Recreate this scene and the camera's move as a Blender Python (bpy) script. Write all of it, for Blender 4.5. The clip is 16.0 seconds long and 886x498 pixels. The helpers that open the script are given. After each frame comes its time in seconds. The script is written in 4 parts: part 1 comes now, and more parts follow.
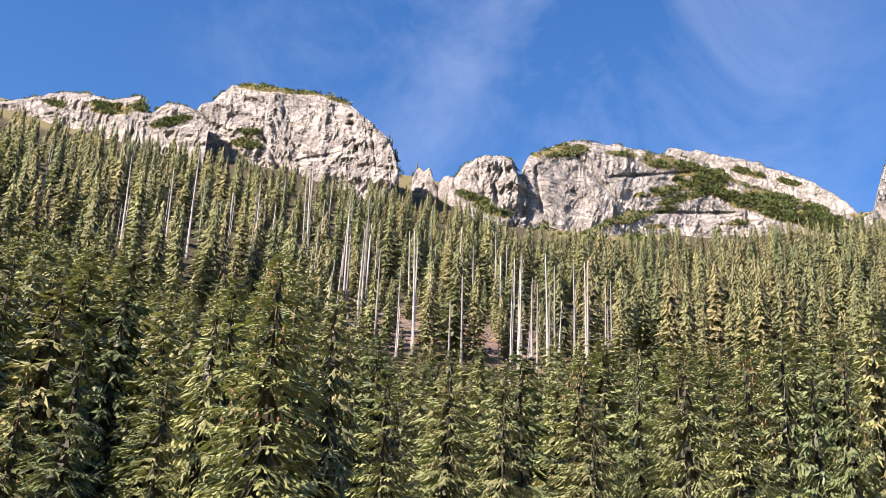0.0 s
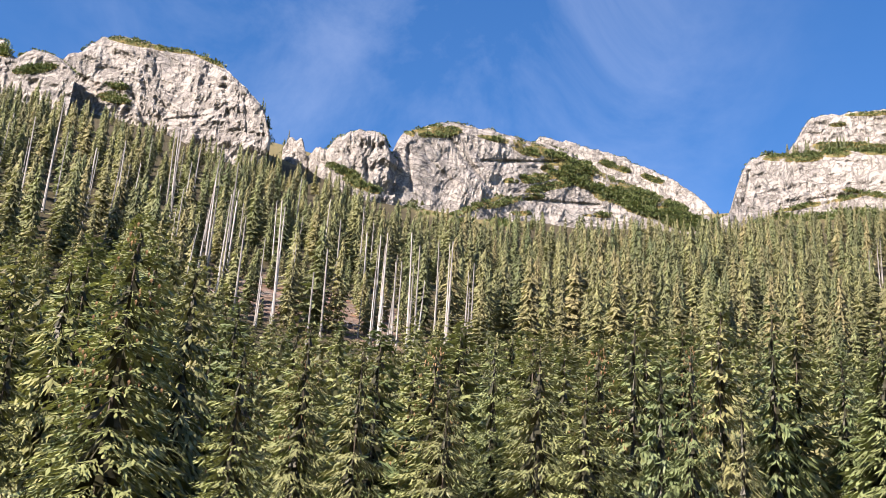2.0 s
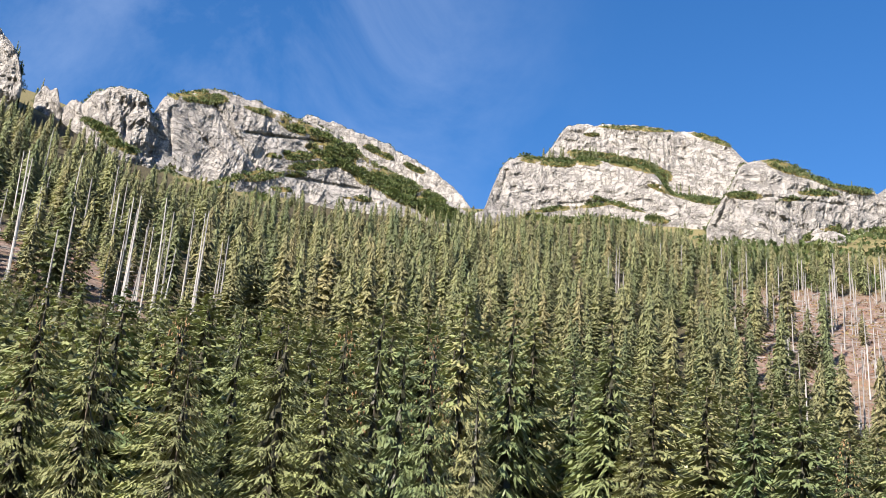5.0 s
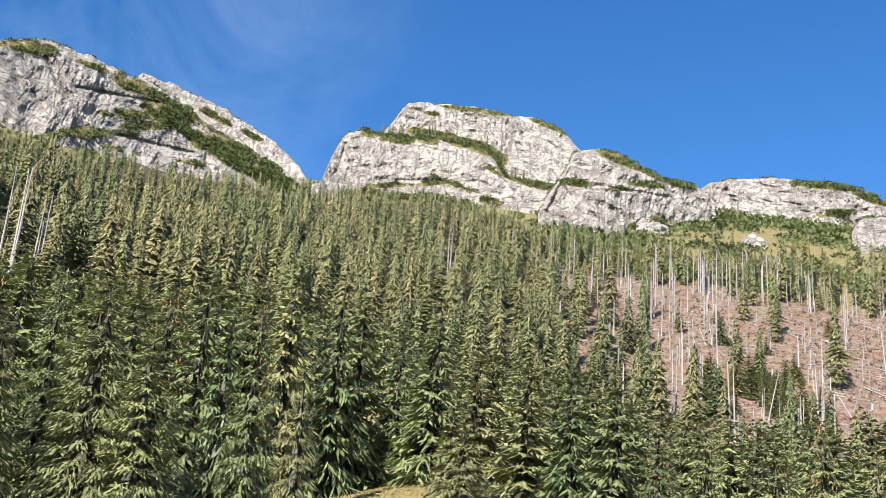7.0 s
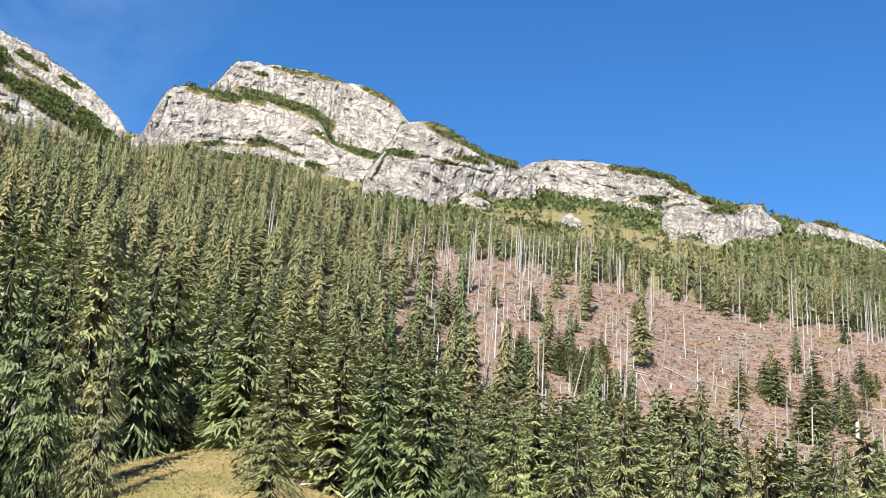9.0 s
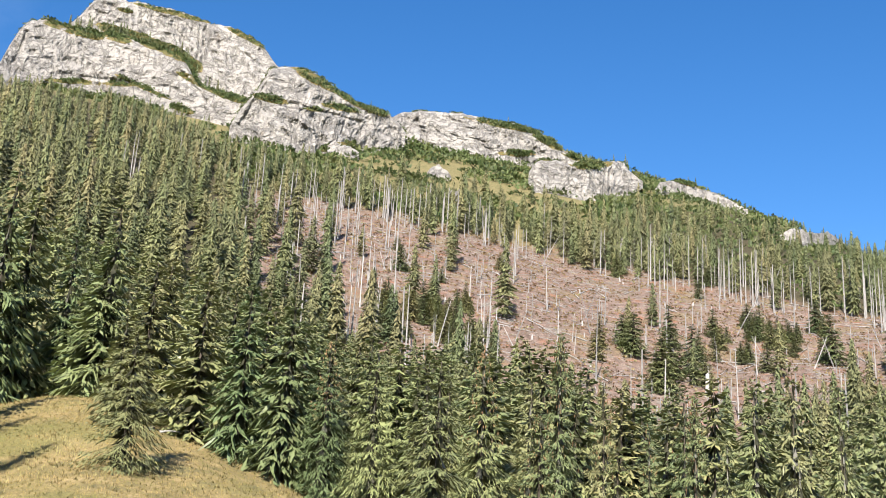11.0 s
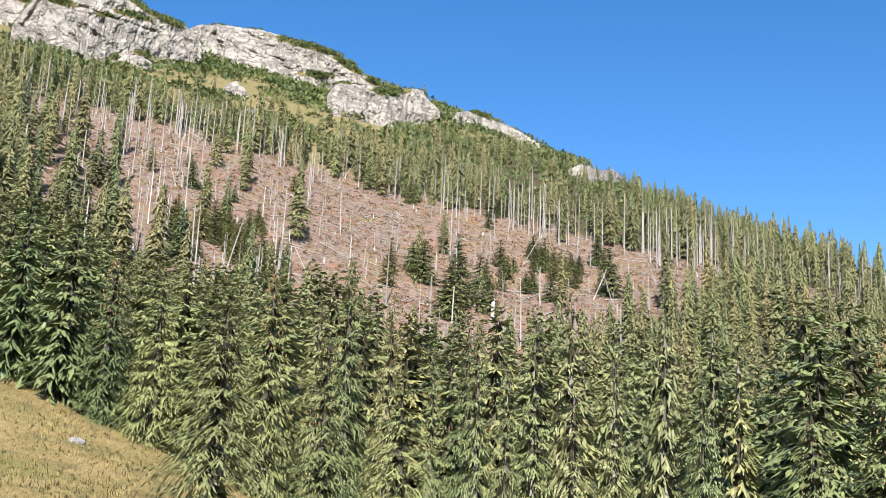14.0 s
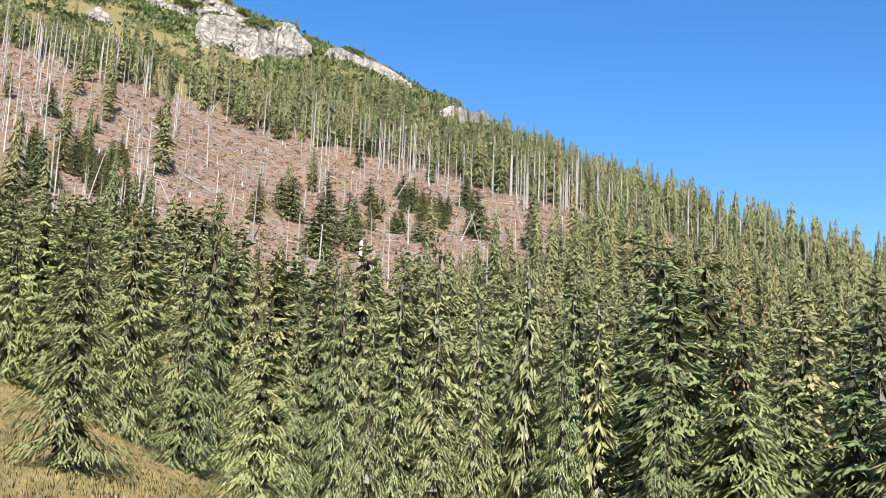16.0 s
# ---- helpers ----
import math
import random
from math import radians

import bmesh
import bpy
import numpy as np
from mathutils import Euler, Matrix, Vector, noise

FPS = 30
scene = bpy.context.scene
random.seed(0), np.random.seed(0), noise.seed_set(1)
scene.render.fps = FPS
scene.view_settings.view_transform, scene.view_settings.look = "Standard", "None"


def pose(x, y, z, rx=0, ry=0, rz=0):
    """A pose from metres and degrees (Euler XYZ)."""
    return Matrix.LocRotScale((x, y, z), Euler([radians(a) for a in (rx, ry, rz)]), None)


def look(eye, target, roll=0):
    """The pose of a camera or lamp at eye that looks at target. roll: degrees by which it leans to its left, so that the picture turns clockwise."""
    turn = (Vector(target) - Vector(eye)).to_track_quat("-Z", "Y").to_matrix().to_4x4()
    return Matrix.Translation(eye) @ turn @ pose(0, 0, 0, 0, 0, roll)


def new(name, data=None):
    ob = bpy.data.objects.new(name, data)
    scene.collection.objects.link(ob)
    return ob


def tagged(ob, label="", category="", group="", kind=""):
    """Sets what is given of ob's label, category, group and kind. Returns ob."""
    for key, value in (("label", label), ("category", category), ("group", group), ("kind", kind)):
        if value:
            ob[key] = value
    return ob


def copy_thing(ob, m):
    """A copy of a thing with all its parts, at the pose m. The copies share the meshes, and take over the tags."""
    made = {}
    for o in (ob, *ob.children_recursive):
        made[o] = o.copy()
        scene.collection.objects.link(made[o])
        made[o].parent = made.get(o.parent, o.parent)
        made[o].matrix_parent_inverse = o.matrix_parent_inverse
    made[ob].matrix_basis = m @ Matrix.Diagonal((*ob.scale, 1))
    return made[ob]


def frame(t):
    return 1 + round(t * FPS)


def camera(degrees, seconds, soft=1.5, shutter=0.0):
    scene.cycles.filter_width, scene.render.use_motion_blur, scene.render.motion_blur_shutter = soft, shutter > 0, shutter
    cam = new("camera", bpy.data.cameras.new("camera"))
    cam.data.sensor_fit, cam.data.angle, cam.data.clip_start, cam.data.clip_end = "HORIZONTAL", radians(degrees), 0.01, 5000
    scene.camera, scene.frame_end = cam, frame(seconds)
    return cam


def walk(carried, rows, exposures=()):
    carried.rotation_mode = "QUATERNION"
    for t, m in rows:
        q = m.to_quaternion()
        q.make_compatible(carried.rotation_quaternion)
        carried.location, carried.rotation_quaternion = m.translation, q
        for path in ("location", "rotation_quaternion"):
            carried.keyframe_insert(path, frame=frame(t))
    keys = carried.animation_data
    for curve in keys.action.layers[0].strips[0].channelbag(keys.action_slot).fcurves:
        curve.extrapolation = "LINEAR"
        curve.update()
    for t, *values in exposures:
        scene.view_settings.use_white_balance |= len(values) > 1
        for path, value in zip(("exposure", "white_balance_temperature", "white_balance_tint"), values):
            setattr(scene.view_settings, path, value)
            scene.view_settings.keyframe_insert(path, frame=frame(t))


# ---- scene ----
# The camera stands on the meadow and turns to its right: seconds, yaw, pitch, roll.
EYE = 1.6
cam = camera(42.1, 16.0, soft=0.7)
TURNS = [
    (0, -0.00, 22.20, 2.80),
    (0.5, -1.65, 21.94, 3.07),
    (1, -3.39, 21.65, 3.35),
    (1.5, -5.17, 21.45, 3.68),
    (2, -7.22, 21.41, 4.00),
    (2.5, -9.49, 21.53, 4.30),
    (3, -11.79, 21.68, 4.42),
    (3.5, -13.81, 21.72, 4.46),
    (4, -15.80, 21.66, 4.50),
    (6.5, -27.03, 20.72, 4.19),
    (7, -29.13, 20.66, 4.19),
    (7.5, -31.43, 20.57, 4.16),
    (8, -33.89, 20.39, 4.17),
    (8.5, -36.29, 20.11, 4.13),
    (9, -38.64, 19.71, 4.03),
    (9.5, -40.73, 19.23, 3.82),
    (12, -49.09, 16.48, 2.91),
    (12.5, -51.03, 15.98, 2.88),
    (13, -53.04, 15.54, 2.85),
    (13.5, -54.91, 15.00, 2.74),
    (14, -56.57, 14.35, 2.58),
    (14.5, -58.13, 13.71, 2.57),
    (15, -59.77, 13.13, 2.58),
    (15.5, -61.61, 12.45, 2.54),
    (16, -63.39, 11.61, 2.37),
]


def aimed(yaw, pitch, roll):
    a, b = radians(yaw), radians(pitch)
    ahead = Vector((-math.sin(a) * math.cos(b), math.cos(a) * math.cos(b), math.sin(b)))
    eye = Vector((0, 0, EYE))
    return look(eye, eye + ahead * 100, roll)


walk(cam, [(t, aimed(y, p, r)) for t, y, p, r in TURNS],
     exposures=[(0, 1.92, 7100, 23), (2, 1.88, 7000, 20), (4, 1.76, 6750, 15), (7, 1.70, 6500, 11), (12, 1.66, 6500, 10), (16, 1.66, 6500, 10)])

# ---------------------------------------------------------------- sky and sun
SUN_AZ, SUN_EL = -122.0, 34.0   # where the sun stands: degrees to the right of +y, degrees up
scene.view_settings.exposure = 1.72


def direction(az, el):
    a, e = radians(az), radians(el)
    return Vector((math.sin(a) * math.cos(e), math.cos(a) * math.cos(e), math.sin(e)))


def build_sky():
    world = bpy.data.worlds.new("sky")
    world.use_nodes = True
    scene.world = world
    nodes, links = world.node_tree.nodes, world.node_tree.links
    nodes.clear()
    out, bg = nodes.new("ShaderNodeOutputWorld"), nodes.new("ShaderNodeBackground")
    sky = nodes.new("ShaderNodeTexSky")
    sky.sky_type, sky.sun_disc = "NISHITA", False
    sky.sun_elevation, sky.sun_rotation = radians(SUN_EL), radians(SUN_AZ)
    sky.altitude, sky.air_density, sky.dust_density, sky.ozone_density = 1200, 1.0, 0.5, 1.0
    bg.inputs["Strength"].default_value = 0.064
    # thin streaks of cirrus
    coord, mapping, tex = nodes.new("ShaderNodeTexCoord"), nodes.new("ShaderNodeMapping"), nodes.new("ShaderNodeTexNoise")
    mapping.inputs["Rotation"].default_value = (0, -0.3, 0)
    mapping.inputs["Scale"].default_value = (4.0, 4.0, 3.2)
    tex.inputs["Scale"].default_value, tex.inputs["Detail"].default_value = 1.6, 9
    tex.inputs["Roughness"].default_value, tex.inputs["Distortion"].default_value = 0.62, 0.5
    ramp = nodes.new("ShaderNodeMapRange")
    ramp.inputs["From Min"].default_value, ramp.inputs["From Max"].default_value = 0.44, 0.82
    ramp.inputs["To Max"].default_value = 0.10
    links.new(coord.outputs["Generated"], mapping.inputs["Vector"])
    links.new(mapping.outputs["Vector"], tex.inputs["Vector"])
    links.new(tex.outputs["Fac"], ramp.inputs["Value"])
    # they lie in one part of the sky
    dot, near, mult = nodes.new("ShaderNodeVectorMath"), nodes.new("ShaderNodeMapRange"), nodes.new("ShaderNodeMath")
    dot.operation, mult.operation = "DOT_PRODUCT", "MULTIPLY"
    dot.inputs[1].default_value = direction(5, 31)
    near.interpolation_type = "SMOOTHSTEP"
    near.inputs["From Min"].default_value, near.inputs["From Max"].default_value = 0.93, 0.992
    links.new(coord.outputs["Generated"], dot.inputs[0])
    links.new(dot.outputs["Value"], near.inputs["Value"])
    links.new(ramp.outputs["Result"], mult.inputs[0])
    links.new(near.outputs["Result"], mult.inputs[1])
    mix = nodes.new("ShaderNodeMix")
    mix.data_type = "RGBA"
    mixin = {s.identifier: s for s in mix.inputs}
    mixin["B_Color"].default_value = (9.0, 10.0, 11.0, 1)
    links.new(mult.outputs["Value"], mixin["Factor_Float"])
    deep = nodes.new("ShaderNodeHueSaturation")
    deep.inputs["Saturation"].default_value = 1.38
    deep.inputs["Hue"].default_value = 0.506
    links.new(sky.outputs["Color"], deep.inputs["Color"])
    links.new(deep.outputs["Color"], mixin["A_Color"])
    links.new({s.identifier: s for s in mix.outputs}["Result_Color"], bg.inputs["Color"])
    links.new(bg.outputs["Background"], out.inputs["Surface"])


build_sky()
sun = new("sun", bpy.data.lights.new("sun", "SUN"))
sun.data.energy, sun.data.angle, sun.data.color = 5.0, radians(0.53), (1.0, 0.92, 0.82)
sun.matrix_world = look(direction(SUN_AZ, SUN_EL) * 100, (0, 0, 0))

# ---------------------------------------------------------------- materials
def material(name, rough=0.9):
    mat = bpy.data.materials.new(name)
    mat.use_nodes = True
    nodes, links = mat.node_tree.nodes, mat.node_tree.links
    bsdf = nodes["Principled BSDF"]
    bsdf.inputs["Roughness"].default_value = rough
    bsdf.inputs["Specular IOR Level"].default_value = 0.25
    return mat, nodes, links, bsdf


def noise_node(nodes, links, scale, detail=6, rough=0.6, vector=None, distortion=0.0):
    tex = nodes.new("ShaderNodeTexNoise")
    tex.inputs["Scale"].default_value, tex.inputs["Detail"].default_value = scale, detail
    tex.inputs["Roughness"].default_value, tex.inputs["Distortion"].default_value = rough, distortion
    if vector is not None:
        links.new(vector, tex.inputs["Vector"])
    return tex.outputs["Fac"]


def ramp_node(nodes, links, value, stops):
    ramp = nodes.new("ShaderNodeValToRGB")
    els = ramp.color_ramp.elements
    for i, (p, c) in enumerate(stops):
        e = els[i] if i < 2 else els.new(p)
        e.position, e.color = p, (*c, 1)
    links.new(value, ramp.inputs["Fac"])
    return ramp.outputs["Color"]


def mix_node(nodes, links, fac, a, b, blend="MIX"):
    mix = nodes.new("ShaderNodeMix")
    mix.data_type, mix.blend_type = "RGBA", blend
    ins = {s.identifier: s for s in mix.inputs}
    for key, v in (("Factor_Float", fac), ("A_Color", a), ("B_Color", b)):
        if isinstance(v, (int, float)):
            ins[key].default_value = v
        elif isinstance(v, tuple):
            ins[key].default_value = (*v, 1)
        else:
            links.new(v, ins[key])
    return {s.identifier: s for s in mix.outputs}["Result_Color"]


def spread(nodes, links, value, lo, hi):
    m = nodes.new("ShaderNodeMapRange")
    m.interpolation_type = "SMOOTHSTEP"
    m.inputs["From Min"].default_value, m.inputs["From Max"].default_value = lo, hi
    links.new(value, m.inputs["Value"])
    return m.outputs["Result"]


def attr(nodes, name):
    a = nodes.new("ShaderNodeAttribute")
    a.attribute_name = name
    return a.outputs["Fac"]


def bump(nodes, links, bsdf, height, strength, distance):
    b = nodes.new("ShaderNodeBump")
    b.inputs["Strength"].default_value, b.inputs["Distance"].default_value = strength, distance
    links.new(height, b.inputs["Height"])
    links.new(b.outputs["Normal"], bsdf.inputs["Normal"])


def foliage_material(name, dark, mid, light, per_object, gloss=0.5, through_light=0.12, lace=0.0, open_share=0.40, mottle=0.0):
    """Needles: colour varies from tree to tree and from spray to spray."""
    mat, nodes, links, bsdf = material(name, gloss)
    geo, info = nodes.new("ShaderNodeNewGeometry"), nodes.new("ShaderNodeObjectInfo")
    value = nodes.new("ShaderNodeMath")
    value.operation = "MULTIPLY_ADD"
    links.new(geo.outputs["Random Per Island"], value.inputs[0])
    value.inputs[1].default_value = 0.24
    if per_object:
        half = nodes.new("ShaderNodeMath")
        half.operation = "MULTIPLY"
        half.inputs[1].default_value = 0.70
        links.new(info.outputs["Random"], half.inputs[0])
        links.new(half.outputs["Value"], value.inputs[2])
    else:
        half = nodes.new("ShaderNodeMath")
        half.operation = "MULTIPLY"
        half.inputs[1].default_value = 0.70
        links.new(attr(nodes, "tone"), half.inputs[0])
        links.new(half.outputs["Value"], value.inputs[2])
    col = ramp_node(nodes, links, value.outputs["Value"], [(0.08, dark), (0.92, light), (0.5, mid)])
    bsdf.inputs["Specular IOR Level"].default_value = 0.3
    # some trees and sprays are greener, others browner
    hue = nodes.new("ShaderNodeMath")
    hue.operation = "FRACT"
    many = nodes.new("ShaderNodeMath")
    many.operation = "MULTIPLY"
    many.inputs[1].default_value = 7.3
    links.new(half.outputs["Value"], many.inputs[0])
    links.new(many.outputs["Value"], hue.inputs[0])
    col = mix_node(nodes, links, 0.8, col, ramp_node(nodes, links, hue.outputs["Value"], [(0.0, (0.84, 1.02, 0.84)), (1.0, (1.06, 0.98, 0.92)), (0.45, (0.95, 1.03, 0.86))]), "MULTIPLY")
    # dark twig brown towards the stem, standing in for shade inside the crown
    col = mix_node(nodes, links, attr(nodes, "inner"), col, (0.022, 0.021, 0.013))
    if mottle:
        # random mottling in the colour: brighter needle clumps, darker gaps between them
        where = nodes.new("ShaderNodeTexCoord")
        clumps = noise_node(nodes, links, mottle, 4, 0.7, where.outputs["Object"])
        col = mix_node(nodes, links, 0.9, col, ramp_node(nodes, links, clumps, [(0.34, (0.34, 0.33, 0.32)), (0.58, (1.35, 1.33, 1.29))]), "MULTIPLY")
        bump(nodes, links, bsdf, clumps, 0.9, 0.5)
    links.new(col, bsdf.inputs["Base Color"])
    trans, mix = nodes.new("ShaderNodeBsdfTranslucent"), nodes.new("ShaderNodeMixShader")
    links.new(mix_node(nodes, links, 0.6, col, mix_node(nodes, links, 1.0, col, (2.2, 2.4, 1.0), "MULTIPLY")), trans.inputs["Color"])
    mix.inputs["Fac"].default_value = through_light
    links.new(bsdf.outputs["BSDF"], mix.inputs[1])
    links.new(trans.outputs["BSDF"], mix.inputs[2])
    last = mix.outputs["Shader"]
    if lace:
        # the gaps between needle clumps
        coord = nodes.new("ShaderNodeTexCoord")
        n = noise_node(nodes, links, lace, 1.0, 0.5, coord.outputs["Object"])
        step = nodes.new("ShaderNodeMath")
        step.operation = "GREATER_THAN"
        step.inputs[1].default_value = open_share
        links.new(n, step.inputs[0])
        hole, cut = nodes.new("ShaderNodeBsdfTransparent"), nodes.new("ShaderNodeMixShader")
        links.new(step.outputs["Value"], cut.inputs["Fac"])
        links.new(hole.outputs["BSDF"], cut.inputs[1])
        links.new(last, cut.inputs[2])
        last = cut.outputs["Shader"]
    links.new(last, nodes["Material Output"].inputs["Surface"])
    return mat


def bark_material(name, a, b, scale=3.0):
    mat, nodes, links, bsdf = material(name, 0.9)
    coord = nodes.new("ShaderNodeTexCoord")
    mapping = nodes.new("ShaderNodeMapping")
    mapping.inputs["Scale"].default_value = (1, 1, 0.15)
    links.new(coord.outputs["Object"], mapping.inputs["Vector"])
    n = noise_node(nodes, links, scale, 8, 0.7, mapping.outputs["Vector"])
    info = nodes.new("ShaderNodeObjectInfo")
    add = nodes.new("ShaderNodeMath")
    add.operation = "MULTIPLY_ADD"
    add.inputs[1].default_value, add.inputs[2].default_value = 0.3, -0.15
    links.new(info.outputs["Random"], add.inputs[0])
    add2 = nodes.new("ShaderNodeMath")
    links.new(add.outputs["Value"], add2.inputs[0])
    links.new(n, add2.inputs[1])
    links.new(ramp_node(nodes, links, add2.outputs["Value"], [(0.3, a), (0.7, b)]), bsdf.inputs["Base Color"])
    bump(nodes, links, bsdf, n, 0.6, 0.05)
    return mat


def rock_material():
    """Pale limestone with grey weathering streaks, ochre stains, dark cracks, and turf where the veg mask says so."""
    mat, nodes, links, bsdf = material("limestone", 0.92)
    coord = nodes.new("ShaderNodeTexCoord")
    streak = nodes.new("ShaderNodeMapping")
    streak.inputs["Scale"].default_value = (1, 1, 0.22)
    links.new(coord.outputs["Object"], streak.inputs["Vector"])
    pos = coord.outputs["Object"]
    big = noise_node(nodes, links, 0.035, 7, 0.6, pos)
    fine = noise_node(nodes, links, 0.5, 8, 0.7, pos, 0.4)
    lines = noise_node(nodes, links, 0.16, 8, 0.65, streak.outputs["Vector"], 0.8)
    col = ramp_node(nodes, links, big, [(0.3, (0.265, 0.255, 0.243)), (0.7, (0.350, 0.335, 0.311))])
    col = mix_node(nodes, links, spread(nodes, links, lines, 0.52, 0.72), col, (0.187, 0.187, 0.188))
    ochre = noise_node(nodes, links, 0.06, 6, 0.65, streak.outputs["Vector"])
    col = mix_node(nodes, links, spread(nodes, links, ochre, 0.60, 0.78), col, (0.248, 0.190, 0.129))
    # fissures: where warped noises cross their middle
    def fissure(scale, vec, width):
        n = noise_node(nodes, links, scale, 7, 0.6, vec, 0.7)
        off = nodes.new("ShaderNodeMath")
        off.operation = "SUBTRACT"
        off.inputs[1].default_value = 0.5
        links.new(n, off.inputs[0])
        ab = nodes.new("ShaderNodeMath")
        ab.operation = "ABSOLUTE"
        links.new(off.outputs["Value"], ab.inputs[0])
        return spread(nodes, links, ab.outputs["Value"], 0.0, width)
    tilted = nodes.new("ShaderNodeMapping")
    tilted.inputs["Rotation"].default_value, tilted.inputs["Scale"].default_value = (0.5, 0.35, 0), (0.5, 0.5, 1.3)
    links.new(pos, tilted.inputs["Vector"])
    crack = mix_node(nodes, links, 1.0, fissure(0.11, streak.outputs["Vector"], 0.035), fissure(0.10, tilted.outputs["Vector"], 0.03), "MULTIPLY")
    grain = mix_node(nodes, links, 0.6, fine, crack, "MULTIPLY")
    col = mix_node(nodes, links, 0.45, col, crack, "MULTIPLY")
    col = mix_node(nodes, links, 0.5, col, ramp_node(nodes, links, fine, [(0.3, (0.55, 0.55, 0.56)), (0.7, (1.35, 1.33, 1.30))]), "MULTIPLY")
    turf_n = noise_node(nodes, links, 0.35, 7, 0.65, pos)
    turf = ramp_node(nodes, links, turf_n, [(0.35, (0.07, 0.085, 0.025)), (0.65, (0.20, 0.15, 0.06))])
    edge = nodes.new("ShaderNodeMath")
    edge.operation = "MULTIPLY_ADD"
    edge.inputs[1].default_value = 0.7
    links.new(turf_n, edge.inputs[0])
    links.new(attr(nodes, "veg"), edge.inputs[2])
    col = mix_node(nodes, links, spread(nodes, links, edge.outputs["Value"], 0.72, 0.84), col, turf)
    links.new(col, bsdf.inputs["Base Color"])
    bump(nodes, links, bsdf, grain, 1.0, 2.2)
    return mat


def ground_material():
    """One sheet: dry meadow, needle litter under the forest, brown brash on the cleared slope, alpine turf."""
    mat, nodes, links, bsdf = material("hillside", 0.95)
    coord = nodes.new("ShaderNodeTexCoord")
    pos = coord.outputs["Object"]
    big, fine, mid = noise_node(nodes, links, 0.08, 7, 0.6, pos), noise_node(nodes, links, 3.0, 8, 0.7, pos), noise_node(nodes, links, 0.5, 7, 0.65, pos)
    meadow = ramp_node(nodes, links, mid, [(0.32, (0.105, 0.098, 0.046)), (0.70, (0.305, 0.240, 0.122)), (0.5, (0.205, 0.158, 0.068))])
    meadow = mix_node(nodes, links, spread(nodes, links, big, 0.45, 0.65), meadow, mix_node(nodes, links, fine, (0.092, 0.100, 0.032), (0.190, 0.160, 0.062)))
    upright = nodes.new("ShaderNodeMapping")
    upright.inputs["Scale"].default_value = (1.0, 1.0, 0.4)
    links.new(pos, upright.inputs["Vector"])
    blades = noise_node(nodes, links, 8.0, 6, 0.8, upright.outputs["Vector"])
    meadow = mix_node(nodes, links, 0.75, meadow, ramp_node(nodes, links, blades, [(0.34, (0.30, 0.32, 0.30)), (0.64, (1.45, 1.42, 1.36))]), "MULTIPLY")
    litter = ramp_node(nodes, links, mid, [(0.3, (0.026, 0.022, 0.013)), (0.7, (0.060, 0.053, 0.026))])
    brash = ramp_node(nodes, links, mid, [(0.28, (0.064, 0.046, 0.038)), (0.72, (0.203, 0.161, 0.139)), (0.5, (0.124, 0.088, 0.071))])
    brash = mix_node(nodes, links, spread(nodes, links, big, 0.5, 0.7), brash, (0.128, 0.098, 0.056))
    turf = ramp_node(nodes, links, mid, [(0.3, (0.075, 0.075, 0.030)), (0.7, (0.165, 0.135, 0.065))])
    col = mix_node(nodes, links, attr(nodes, "brash"), litter, brash)
    patch = noise_node(nodes, links, 0.22, 6, 0.7, pos, 0.6)
    rust = mix_node(nodes, links, spread(nodes, links, patch, 0.54, 0.66), brash, (0.170, 0.085, 0.052))
    rust = mix_node(nodes, links, spread(nodes, links, patch, 0.46, 0.36), rust, (0.150, 0.140, 0.120))
    col = mix_node(nodes, links, attr(nodes, "brash"), col, mix_node(nodes, links, 0.9, brash, rust))
    speck = noise_node(nodes, links, 1.6, 6, 0.75, pos)
    col = mix_node(nodes, links, 0.8, col, ramp_node(nodes, links, speck, [(0.32, (0.35, 0.33, 0.32)), (0.68, (1.6, 1.6, 1.6))]), "MULTIPLY")
    col = mix_node(nodes, links, attr(nodes, "turf"), col, turf)
    col = mix_node(nodes, links, attr(nodes, "meadow"), col, meadow)
    links.new(col, bsdf.inputs["Base Color"])
    bump(nodes, links, bsdf, fine, 0.7, 0.25)
    return mat


NEEDLES = foliage_material("spruce_needles", (0.096, 0.116, 0.060), (0.156, 0.166, 0.084), (0.216, 0.208, 0.102), True, 0.45, through_light=0.08)
NEEDLES_MID = foliage_material("forest_needles", (0.086, 0.104, 0.058), (0.154, 0.160, 0.084), (0.214, 0.204, 0.106), False, 0.5, through_light=0.14)
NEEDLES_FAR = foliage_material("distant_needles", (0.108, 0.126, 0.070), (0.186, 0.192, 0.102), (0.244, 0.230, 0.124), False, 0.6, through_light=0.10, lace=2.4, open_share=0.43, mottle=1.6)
PINE = foliage_material("dwarf_pine_needles", (0.034, 0.050, 0.020), (0.070, 0.090, 0.034), (0.118, 0.132, 0.054), False, 0.6, lace=3.0)
GRASS = foliage_material("dry_grass", (0.140, 0.124, 0.046), (0.275, 0.208, 0.090), (0.420, 0.325, 0.180), False, 0.8, 0.25)
SHRUB = foliage_material("autumn_shrub", (0.085, 0.051, 0.034), (0.170, 0.106, 0.072), (0.238, 0.196, 0.111), False, 0.8, 0.2)
CONE = bark_material("spruce_cones", (0.10, 0.055, 0.028), (0.26, 0.17, 0.09))
BARK = bark_material("spruce_bark", (0.035, 0.028, 0.023), (0.085, 0.070, 0.058))
DEADWOOD = bark_material("weathered_deadwood", (0.11, 0.107, 0.106), (0.335, 0.325, 0.315))
ROCK = rock_material()
